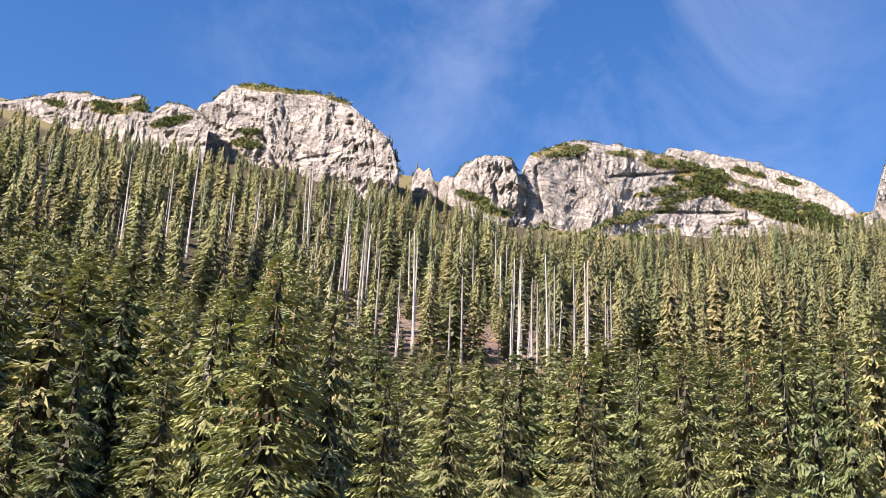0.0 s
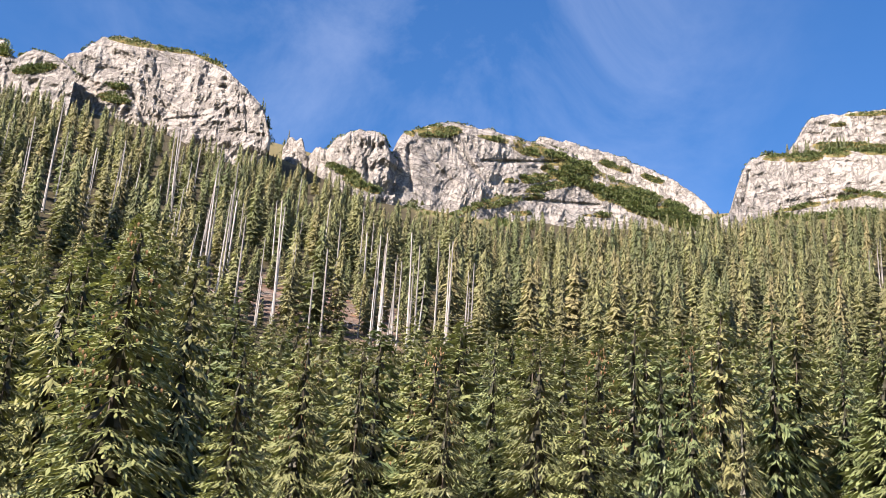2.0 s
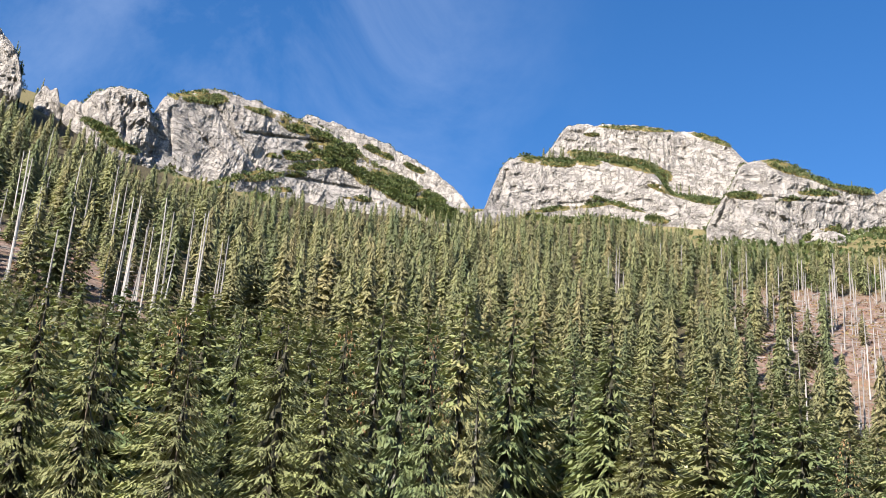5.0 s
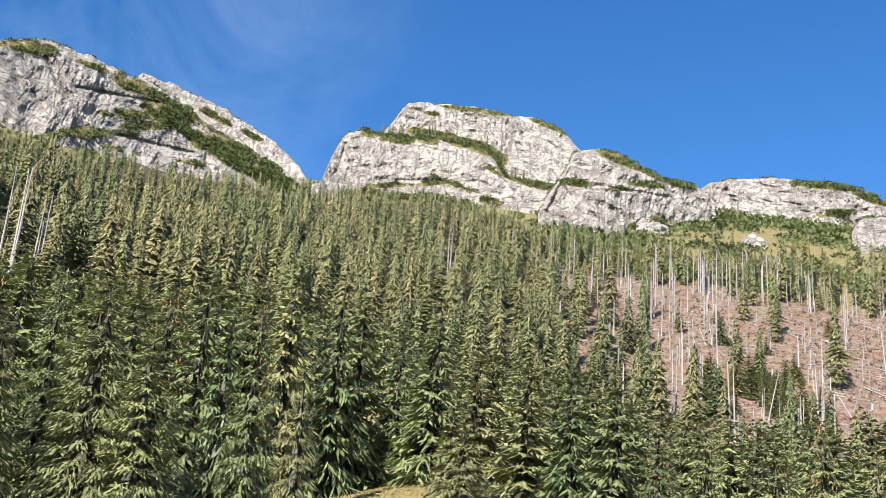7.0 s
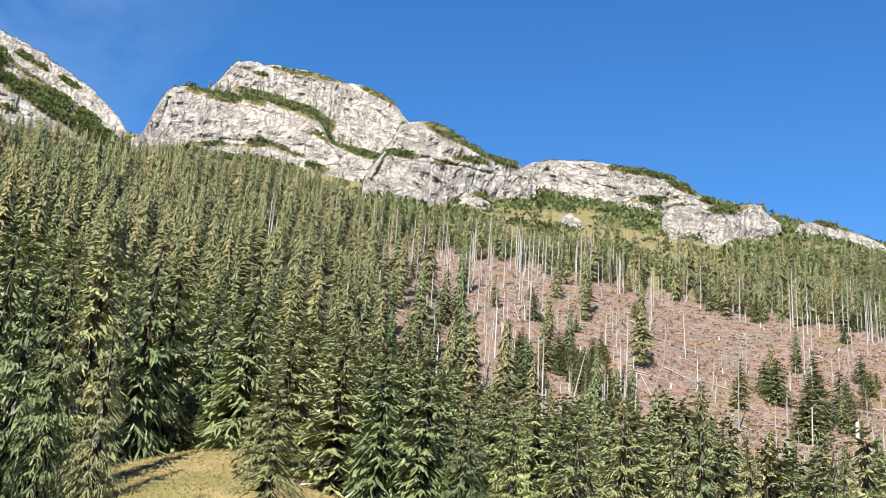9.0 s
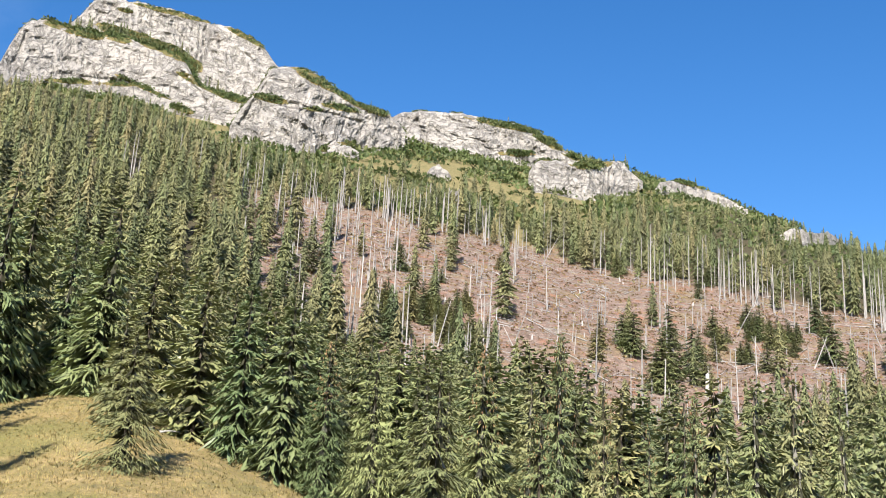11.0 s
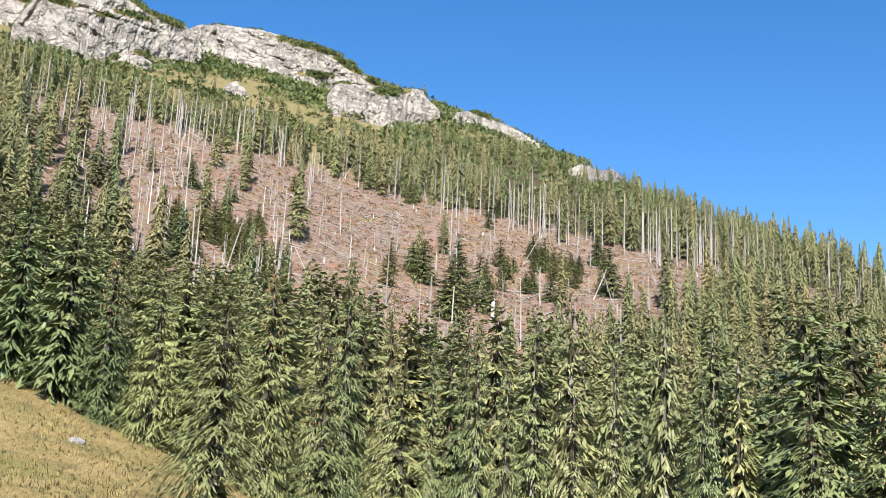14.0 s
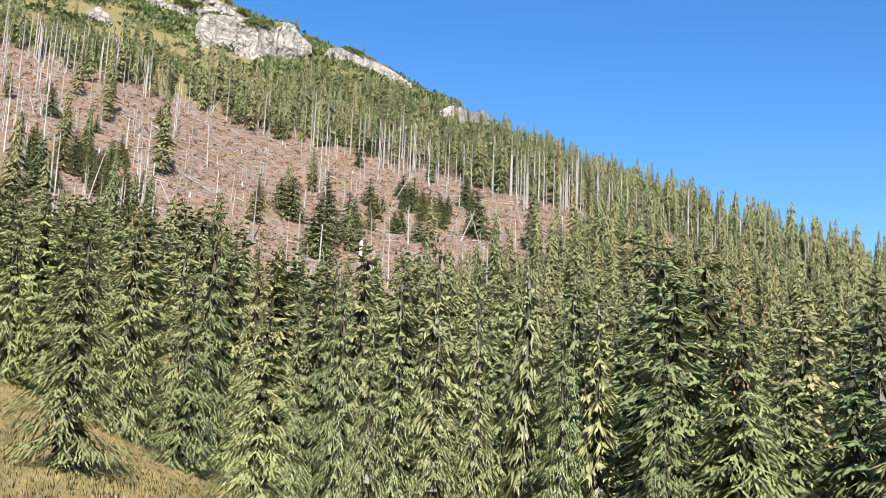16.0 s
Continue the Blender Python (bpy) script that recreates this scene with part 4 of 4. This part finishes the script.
def build_forest():
    r = np.random.default_rng(19)
    RADII = (3.8, 3.4, 4.2, 3.2, 3.9, 3.5, 4.3)
    kinds = [spruce_kind(101, 3.8, 0.02, 26, 9, 15, 3, 0.06, 0.22, 0.02, 90), spruce_kind(102, 3.4, 0.03, 27, 8, 14, 3, 0.058, 0.24, 0.05, 60),
             spruce_kind(103, 4.2, 0.02, 26, 9, 15, 3, 0.062, 0.22, 0.02), spruce_kind(104, 3.2, 0.03, 27, 8, 14, 3, 0.058, 0.30, 0.10),
             spruce_kind(105, 3.9, 0.03, 21, 8, 13, 1, 0.145, 0.22, 0.02), spruce_kind(106, 3.5, 0.04, 22, 7, 13, 1, 0.14, 0.26, 0.05), spruce_kind(107, 4.3, 0.03, 21, 8, 14, 1, 0.15, 0.24, 0.04)]
    # the first tree of each kind stands full grown at the forest's edge
    for k, ob in enumerate(kinds):
        ob.matrix_world = Matrix.Translation(Vector(place(-32 + 1.3 * k, 62 + 5 * (k % 3))))
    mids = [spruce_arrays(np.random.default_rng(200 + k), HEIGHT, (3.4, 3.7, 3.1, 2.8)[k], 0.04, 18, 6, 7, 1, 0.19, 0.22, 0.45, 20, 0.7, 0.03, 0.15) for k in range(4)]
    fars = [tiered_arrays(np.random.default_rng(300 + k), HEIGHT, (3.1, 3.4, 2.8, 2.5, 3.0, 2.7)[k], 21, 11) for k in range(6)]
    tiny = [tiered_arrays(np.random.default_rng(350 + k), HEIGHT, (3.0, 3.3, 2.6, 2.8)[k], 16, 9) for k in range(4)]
    mid, far = Gather(), Gather()
    first = []
    for row in EDGE_TREES.values():
        for az, el, d, half in row:
            at = place(az, d)
            size = (EYE + d * math.tan(radians(el)) - at[2]) / HEIGHT
            k = int(r.integers(4)) if d < 64 else 4 + int(r.integers(3))
            wide = half / RADII[k]
            copy_thing(kinds[k], Matrix.Translation(Vector(at)) @ Matrix.Rotation(r.uniform(0, 6.28), 4, "Z") @ Matrix.Diagonal((wide, wide, size, 1)))
            first.append((az, d, math.degrees(half / d), el))
    first = np.array(first)
    pts = scatter(-34, 88, 52, 640, lambda d: 5.0 + 2.8 * float(smooth01(d, 100, 280)), 5)
    # the last ring stands unseen, left of the view, added to cast shade
    pts = np.concatenate([pts, scatter(34, 60, 392, 446, lambda d: 6.0, 6), scatter(-78, -34, 34, 90, lambda d: 6.0, 8)])
    keep = r.random(len(pts)) < tree_chance(pts[:, 0], pts[:, 1])
    pts = pts[keep]
    # nothing grows in front of the first rows or into them
    off = np.abs(pts[:, None, 0] - first[None, :, 0])
    pts = pts[~((off < 0.75 * first[None, :, 2]) & (pts[:, None, 1] < first[None, :, 1] + 3)).any(1)]
    # a dark lane into the stand beside the meadow's head
    pts = pts[~((pts[:, 0] > 16.9) & (pts[:, 0] < 19.8) & (pts[:, 1] < 74))]
    where = place(pts[:, 0], pts[:, 1])
    x = pts[:, 1] * np.sin(np.radians(pts[:, 0]))
    grow = fractal(x / 35, pts[:, 1] / 35, 0, 3, seed=71)
    order = np.argsort(pts[:, 1])
    single = len(first)
    for i in order:
        az, d = pts[i]
        size = 0.92 + 0.22 * grow[i] + r.uniform(-0.34, 0.28)
        size *= 1.08 - 0.40 * float(smooth01(d, 400, 560))
        if turf_zone(az, d) > 0.5:
            size *= 0.7
        if d > 385 and 34 < az < 58:
            size *= r.uniform(0.7, 1.1)
        if d > 400 and 58 <= az < 66:
            size *= 0.72
        if az < 20 and brash_zone(az, d) > 0.4:
            size *= 0.6
        # stands end where the slope opens: young growth in front of the clearings, stunted trees below the cliffs
        limit = math.tan(radians(float(curve(CANOPY_NEAR if d < 205 else CANOPY_FAR, az)) + r.uniform(-1.6, 0.35) * (1.0 if d < 205 else 0.6)))
        size = min(size, (limit * d + EYE - where[i][2]) / HEIGHT)
        if size < 0.25:
            continue
        at, turn = Vector(where[i]), r.uniform(0, 2 * math.pi)
        wide = size ** 0.75 * r.uniform(0.85, 1.15) * (1 + 0.1 * float(smooth01(d, 120, 300)))
        if single < 285 and d < 140:
            k = int(r.integers(4)) if d < 60 else 4 + int(r.integers(3))
            m = Matrix.Translation(at) @ Matrix.Rotation(turn, 4, "Z") @ Matrix.Diagonal((wide, wide, size, 1))
            copy_thing(kinds[k], m)
            single += 1
            continue
        tone = float(np.clip(0.5 + 0.45 * grow[i] + r.uniform(-0.45, 0.45), 0, 1))
        if d < 190:
            V, F, N, inner = mids[int(r.integers(4))]
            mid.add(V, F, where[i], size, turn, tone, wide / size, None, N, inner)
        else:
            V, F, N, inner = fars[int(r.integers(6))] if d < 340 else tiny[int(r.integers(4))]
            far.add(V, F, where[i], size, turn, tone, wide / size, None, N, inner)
    def young(az, d, size, k, wide, label):
        ob = copy_thing(kinds[k], Matrix.Translation(Vector(place(az, d))) @ Matrix.Rotation(az, 4, "Z") @ Matrix.Diagonal((size * wide, size * wide, size, 1)))
        tagged(ob, label, group="young spruces")

    for az, d, size, k in ((30.9, 57, 0.40, 2), (46.0, 33.5, 0.42, 2)):
        young(az, d, size, k, 1.3 if d > 50 else 1.05, "young dense green spruce standing alone on the dry meadow")
    for lo, hi, low, high, n, s in ((42.8, 47.6, 13.0, 15.0, 34, 0.36), (45.8, 48.8, 11.2, 13.0, 14, 0.36), (59.5, 63.6, 12.4, 14.0, 30, 0.34), (50, 66, 11, 14, 16, 0.62), (36, 60, 15, 17.5, 9, 0.40), (43.2, 43.4, 17.3, 17.4, 1, 0.36)):
        for _ in range(n):
            az, el = r.uniform(lo, hi), r.uniform(low, high)
            young(az, float(ground_distance(np.array([az]), np.array([el]))[0]), s * r.uniform(0.7, 1.3), 4 + int(r.integers(3)), 1.6, "dark green spruce among dead trunks on the cleared slope")
    # stunted trees on the ledges and in the notches of the rock
    for key, lo, hi, n, back in (("wall", 25.0, 33.5, 40, 3), ("dome", -3.4, -2.6, 5, 6), ("spires", -1.9, -1.0, 5, 14), ("long_wall", 47.5, 52.8, 8, 6), ("knob", 52, 55.8, 6, 8), ("brow", 57, 61, 12, 10), ("buttress", 39.5, 43, 4, 8)):
        azs = np.sort(r.uniform(lo, hi, n))
        P, E, veg = MASSIFS[key].points(azs, np.ones(n))
        for p in P:
            u = np.array([p[0], p[1], 0]) / math.hypot(p[0], p[1])
            V, F, N, inner = tiny[int(r.integers(4))]
            far.add(V, F, p + u * r.uniform(1, back) - [0, 0, 1.0], r.uniform(0.2, 0.45) * (1.5 if key == "wall" else 1.0), r.uniform(0, 6.28), r.uniform(0, 0.5), 1.0, None, N, inner)
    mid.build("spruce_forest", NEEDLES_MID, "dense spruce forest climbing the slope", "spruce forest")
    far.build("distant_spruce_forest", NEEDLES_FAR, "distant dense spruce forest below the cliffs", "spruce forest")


build_forest()


# ---------------------------------------------------------------- dead trees
def snag_kind(seed, tall, broken, twigs):
    r = np.random.default_rng(seed)
    V, F = pole_arrays(tall, 0.19, 0.12 if broken else 0.06, 7, 7, r.uniform(-0.25, 0.25), r)
    V, F = [V], [tris(F)]
    n = len(V[0])
    for k in range(twigs):
        z, a = tall * r.uniform(0.25, 0.95), r.uniform(0, 2 * math.pi)
        L = r.uniform(0.4, 1.7) * (1.15 - z / tall)
        o = np.array([math.cos(a), math.sin(a), r.uniform(-0.45, 0.1)])
        p = np.array([0, 0, z])
        w = 0.035
        V.append(np.array([p + [0, 0, w], p - [0, 0, w], p + np.array([-o[1], o[0], 0]) * w, p + o * L]))
        F.append(np.array([(0, 1, 3), (1, 2, 3), (2, 0, 3)]) + n)
        n += 4
    ob = new("dead_tree", mesh_from("dead_tree", np.concatenate(V), np.concatenate(F), DEADWOOD))
    return tagged(ob, "bare bleached grey dead spruce trunk, still standing", "dead tree", "standing dead trees")


def build_snags():
    r = np.random.default_rng(29)
    kinds = [snag_kind(1, 16, False, 10), snag_kind(2, 14, True, 4), snag_kind(3, 11, True, 2), snag_kind(4, 18, False, 40), snag_kind(5, 6, True, 0), snag_kind(6, 15, False, 60)]
    used = [False] * len(kinds)
    spots = []

    def stand(n, az0, az1, d0, d1, kinds_here, size=1.0):
        for _ in range(n):
            spots.append((r.uniform(az0, az1), r.uniform(d0, d1), int(r.choice(kinds_here)), size * r.uniform(0.5, 1.2)))

    stand(40, -7.5, 3.5, 190, 290, (0, 1, 3, 3), 1.3)
    stand(24, 2.5, 9.0, 180, 240, (0, 3, 3, 5), 1.3)
    stand(44, -22, -6, 230, 330, (0, 1, 3), 1.35)
    stand(64, 34.5, 49, 378, 404, (0, 1, 1, 2))
    stand(36, 46, 58, 385, 415, (0, 1, 2, 0))
    stand(84, 56, 70, 372, 405, (0, 1, 0), 1.1)
    stand(60, 67, 82, 362, 398, (0, 1, 3), 1.1)
    stand(36, 38, 49, 215, 265, (0, 1, 3, 0))
    stand(40, 40, 66, 225, 385, (1, 2, 4, 4))
    stand(20, 29, 36, 330, 400, (0, 1, 3))
    stand(24, 47, 66, 205, 260, (0, 1, 2))
    stand(44, 34, 44, 260, 360, (0, 1, 3, 3))
    stand(120, 36, 80, 290, 400, (2, 4, 1, 4), 0.8)
    stand(60, 38, 66, 220, 330, (2, 4, 4), 0.7)
    spots.sort(key=lambda s: s[1])
    rest = Gather()
    bare = [(np.array([v.co for v in ob.data.vertices]), np.array([p.vertices for p in ob.data.polygons])) for ob in kinds]
    for i, (az, d, k, size) in enumerate(spots):
        if i >= 280:
            V, F = bare[k]
            rest.add(V, F, place(az, d), size, r.uniform(0, 6.28))
            continue
        m = Matrix.Translation(place(az, d)) @ Matrix.Rotation(r.uniform(0, 6.28), 4, "Z") @ Matrix.Rotation(abs(r.normal(0, 0.03)), 4, "X") @ Matrix.Diagonal((size, size, size, 1))
        if not used[k]:
            used[k] = True
            kinds[k].matrix_world = m
        else:
            kinds[k].scale = (1, 1, 1)
            copy_thing(kinds[k], m)
    for k, ob in enumerate(kinds):
        if not used[k]:
            bpy.data.objects.remove(ob)
    rest.build("distant_dead_trunks", DEADWOOD, "far rows of bleached dead trunks above the cleared slope", "dead trees")
    # fallen trunks
    logs = Gather()
    pts = scatter(33, 82, 200, 412, lambda d: 3.3, 31)
    pts = np.concatenate([pts, scatter(-6, 9, 160, 285, lambda d: 7, 33)])
    pts = pts[brash_zone(pts[:, 0], pts[:, 1]) > 0.4]
    V, F = pole_arrays(9, 0.11, 0.04, 4, 3, 0, r, base=0)
    F = tris(F)
    for az, d in pts:
        turn, size = r.uniform(0, 2 * math.pi), r.uniform(0.12, 0.36) if r.random() < 0.85 else r.uniform(0.5, 1.4)
        p = place(az, d)
        q = p + np.array([math.cos(turn), math.sin(turn), 0]) * 9 * size
        qa, qd = math.degrees(math.atan2(q[0], q[1])), math.hypot(q[0], q[1])
        q[2] = height_polar(qa, qd) + 0.2
        axis = Vector(q - p).normalized()
        logs.add(V, F, p + [0, 0, 0.25], size, 0, 0.5, 1.0, Vector((0, 0, 1)).rotation_difference(axis).to_matrix())
    logs.build("fallen_trunks", DEADWOOD, "bleached fallen trunks strewn over the brown cleared slope", "fallen logs")


build_snags()


# ---------------------------------------------------------------- dwarf pine, shrubs, grass
def clump_arrays(seed, n, size):
    r = np.random.default_rng(seed)
    V = []
    for _ in range(n):
        a, u = r.uniform(0, 2 * math.pi), math.sqrt(r.random())
        p = np.array([math.cos(a) * u, math.sin(a) * u, 0.75 * (1 - u * u) * r.uniform(0.4, 1.0)])
        o = np.array([math.cos(a) * u + r.normal(0, 0.4), math.sin(a) * u + r.normal(0, 0.4), 0.7])
        o /= np.linalg.norm(o)
        s = np.cross(o, r.normal(0, 1, 3))
        s /= np.linalg.norm(s)
        L = size * r.uniform(0.6, 1.2)
        V += [p + s * L * 0.5, p - s * L * 0.5, p + o * L]
    V = np.array(V)
    return V, np.arange(len(V)).reshape(-1, 3)


def build_bushes():
    r = np.random.default_rng(37)
    kinds = [clump_arrays(400 + k, 26, 0.44) for k in range(4)]
    pine = Gather()
    for key, m in MASSIFS.items():
        if key.startswith("rock_outcrop"):
            continue
        # on ledges and green slopes of the wall
        span = m.hi - m.lo
        n = int(span * 520)
        az, v = r.uniform(m.lo, m.hi, n), r.uniform(0, 1, n)
        for a0 in range(0, n, 400):
            order = np.argsort(az[a0:a0 + 400])
            aa, vv = az[a0:a0 + 400][order], v[a0:a0 + 400][order]
            P, E, veg = m.points(aa, vv)
            for p, g in zip(P, veg):
                if g > 0.62 and r.random() < 0.8:
                    V, F = kinds[int(r.integers(4))]
                    pine.add(V, F, p + [0, 0, -0.4], r.uniform(1.2, 2.6), r.uniform(0, 6.28), r.random())
        # along the brow
        n = int(span * 36)
        aa = np.sort(r.uniform(m.lo, m.hi, n))
        P, E, veg = m.points(aa, np.ones(n))
        crowd = fractal(aa * 0.9, m.seed, 0, 2, seed=m.seed)
        for p, c in zip(P, crowd):
            if c > -0.22:
                V, F = kinds[int(r.integers(4))]
                back = r.uniform(0, 8)
                u = np.array([p[0], p[1], 0]) / math.hypot(p[0], p[1])
                pine.add(V, F, p + u * back - [0, 0, 0.6], r.uniform(0.9, 2.0), r.uniform(0, 6.28), r.random())
    # the broad ledge between the two tiers of the wall
    aa = np.sort(r.uniform(24.2, 34.0, 420))
    P, E, veg = MASSIFS["wall"].points(aa, np.ones(420))
    for p in P:
        V, F = kinds[int(r.integers(4))]
        u = np.array([p[0], p[1], 0]) / math.hypot(p[0], p[1])
        pine.add(V, F, p + u * r.uniform(0, 5) + [0, 0, r.uniform(-0.8, 0.3)], r.uniform(1.8, 3.4), r.uniform(0, 6.28), r.random())
    # on the turf below the cliffs
    pts = scatter(2, 64, 405, 640, lambda d: 4.6, 43)
    x = pts[:, 1] * np.sin(np.radians(pts[:, 0]))
    n = fractal(x / 18, pts[:, 1] / 18, 0, 3, seed=81)
    pts = pts[(turf_zone(pts[:, 0], pts[:, 1]) > 0.5) & (n > np.where(pts[:, 0] > 34, 0.04, 0.05))]
    for p in place(pts[:, 0], pts[:, 1]):
        V, F = kinds[int(r.integers(4))]
        pine.add(V, F, p - [0, 0, 0.4], r.uniform(2.4, 5.2), r.uniform(0, 6.28), r.random())
    # on the wooded shoulder
    pts = scatter(55, 69, 405, 620, lambda d: 5.2, 44)
    pts = pts[r.random(len(pts)) < 0.7]
    for p in place(pts[:, 0], pts[:, 1]):
        V, F = kinds[int(r.integers(4))]
        pine.add(V, F, p - [0, 0, 0.4], r.uniform(1.8, 4.0), r.uniform(0, 6.28), r.random())
    # along the feet of the rocks
    for key, m in MASSIFS.items():
        if m.hi < 33 or m.lo > 67:
            continue
        n = int((m.hi - m.lo) * 14)
        aa = np.sort(r.uniform(m.lo - 0.2, m.hi + 0.2, n))
        crowd = fractal(aa * 1.3, m.seed, 0, 2, seed=m.seed + 3)
        dd = ground_distance(aa, curve(m.foot, np.clip(aa, m.lo, m.hi)))
        for a, d, c in zip(aa, dd, crowd):
            if c > -0.1:
                V, F = kinds[int(r.integers(4))]
                pine.add(V, F, place(a, d - r.uniform(0, 7)) - [0, 0, 0.3], r.uniform(1.4, 3.4), r.uniform(0, 6.28), r.random())
    pine.build("dwarf_pine_scrub", PINE, "dark green dwarf mountain pine on ledges and brows", "pine scrub")
    # low autumn scrub on the cleared slope
    low = Gather()
    small = [clump_arrays(500 + k, 9, 0.7) for k in range(3)]
    pts = scatter(33, 82, 200, 412, lambda d: 1.9, 47)
    pts = np.concatenate([pts, scatter(-7, 9, 160, 285, lambda d: 4, 49)])
    pts = pts[(brash_zone(pts[:, 0], pts[:, 1]) > 0.3) & (r.random(len(pts)) < 0.6)]
    for p in place(pts[:, 0], pts[:, 1]):
        V, F = small[int(r.integers(3))]
        low.add(V, F, p - [0, 0, 0.1], r.uniform(0.35, 1.0), r.uniform(0, 6.28), r.random())
    low.build("autumn_scrub", SHRUB, "low rust-brown scrub over the cleared slope", "shrubs")


build_bushes()


def build_grass():
    r = np.random.default_rng(53)
    V = []
    for k in range(6):
        a, L = r.uniform(0, 6.28), r.uniform(0.5, 1.0)
        b = np.array([math.cos(a), math.sin(a), 0]) * r.uniform(0, 0.6)
        s = np.array([-math.sin(a), math.cos(a), 0]) * 0.07
        V += [b - s, b + s, b * 1.8 + [0, 0, L]]
    V = np.array(V)
    F = np.arange(len(V)).reshape(-1, 3)
    tufts = Gather()
    up = np.tile([0.0, 0.0, 1.0], (len(V), 1))
    pts = np.concatenate([scatter(16, 58, 34, 100, lambda d: 0.28, 57), scatter(38, 66, 22, 34, lambda d: 0.24, 58)])
    d, az = pts[:, 1], pts[:, 0]
    pts = pts[(d < meadow_edge(az) + 9) & (r.random(len(pts)) < 0.95)]
    n = fractal(pts[:, 0] / 1.6, pts[:, 1] / 7, 0, 3, seed=91)
    for p, c in zip(place(pts[:, 0], pts[:, 1]), n):
        tufts.add(V, F, p - [0, 0, 0.03], r.uniform(0.09, 0.22) * (1 + 0.4 * max(c, 0)), r.uniform(0, 6.28), float(np.clip(0.45 + 0.8 * c + r.uniform(-0.35, 0.35), 0, 1)), 1.0, None, up)
    tufts.build("meadow_grass", GRASS, "dry yellow autumn meadow grass", "grass")


build_grass()


# ---------------------------------------------------------------- single things on the meadow and the cleared slope
def stone_mesh(seed, size):
    r = np.random.default_rng(seed)
    bm = bmesh.new()
    bmesh.ops.create_icosphere(bm, subdivisions=3, radius=1.0)
    for v in bm.verts:
        n = float(fractal(v.co.x * 1.3 + seed, v.co.y * 1.3, v.co.z * 1.3, 3, seed=seed))
        v.co = v.co * (1 + 0.45 * n)
        v.co.z = max(v.co.z, -0.5)
        v.co = Vector((v.co.x * size[0], v.co.y * size[1], v.co.z * size[2]))
    me = bpy.data.meshes.new("stone")
    bm.to_mesh(me)
    bm.free()
    me.materials.append(STONE)
    return me


def build_stones():
    for az, d, size, turn, label in ((39.6, 53.6, (0.42, 0.19, 0.20), 0.5, "pale limestone boulder lying in dry meadow grass"), (20.6, 60, (0.22, 0.15, 0.12), 1.0, "small pale stone at the edge of the meadow"),
                                     (21.4, 63, (0.30, 0.2, 0.13), 2.0, "small pale stone at the edge of the meadow"), (22.2, 61, (0.16, 0.13, 0.1), 0.2, "small pale stone at the edge of the meadow")):
        ob = new("boulder", stone_mesh(int(az * 10), size))
        ob.matrix_world = Matrix.Translation(Vector(place(az, d)) + Vector((0, 0, 0.3 * size[2]))) @ Matrix.Rotation(turn - radians(az), 4, "Z")
        tagged(ob, label, "stone")


def lean_pole(name, az, d, tall, r0, r1, side, label, category, bend=0.0):
    """A dead stem on the slope that leans sideways by so many degrees."""
    V, F = pole_arrays(tall, r0, r1, 8, 7, bend, np.random.default_rng(int(az * 10)))
    ob = new(name, mesh_from(name, V, tris(F), DEADWOOD))
    ob.matrix_world = Matrix.Translation(Vector(place(az, d))) @ Matrix.Rotation(-radians(az), 4, "Z") @ Matrix.Rotation(radians(side), 4, "Y")
    tagged(ob, label, category, "standing dead trees")


def build_singles():
    at = lambda az, el: float(ground_distance(np.array([az]), np.array([el]))[0])
    lean_pole("dead_tree", 64.3, at(64.3, 12.0), 9, 0.16, 0.07, 22, "bleached dead trunk leaning against another on the cleared slope", "dead tree")
    lean_pole("dead_tree", 65.2, at(65.2, 12.0), 9, 0.15, 0.07, -17, "bleached dead trunk leaning against another on the cleared slope", "dead tree")
    lean_pole("stump", 59.2, at(59.2, 10.8), 5.2, 0.48, 0.42, 2, "thick pale broken trunk standing on the cleared slope", "stump")
    r = np.random.default_rng(77)
    for k in range(26):
        az, el = r.uniform(38, 68), r.uniform(12, 17.5)
        lean_pole("dead_tree", az, at(az, el), r.uniform(5, 13), 0.15, 0.06, r.uniform(8, 32) * r.choice([-1, 1]), "grey dead trunk leaning over the cleared slope", "dead tree", r.uniform(-0.4, 0.4))
    for k in range(40):
        az, el = r.uniform(38, 72), r.uniform(11.5, 17.5)
        d = at(az, el)
        if float(brash_zone(np.array([az]), np.array([d]))[0]) > 0.5:
            lean_pole("stump", az, d, r.uniform(0.6, 1.8), r.uniform(0.22, 0.4), 0.2, r.uniform(-8, 8), "short grey broken tree stump on the cleared slope", "stump")
    # fallen branches at the edge of the meadow
    for az, d, L, turn in ((32.0, 68.5, 1.3, 0.9), (32.5, 68, 1.1, -0.5), (32.2, 69, 0.9, 1.6)):
        V, F = pole_arrays(L, 0.07, 0.03, 6, 5, 0.25, r, base=0)
        ob = new("fallen_branch", mesh_from("fallen_branch", V, tris(F), DEADWOOD))
        ob.matrix_world = Matrix.Translation(Vector(place(az, d)) + Vector((0, 0, 0.12))) @ Matrix.Rotation(turn, 4, "Z") @ Matrix.Rotation(radians(72), 4, "Y")
        tagged(ob, "bare pale fallen branch at the meadow edge", "branch")


build_stones()
build_singles()
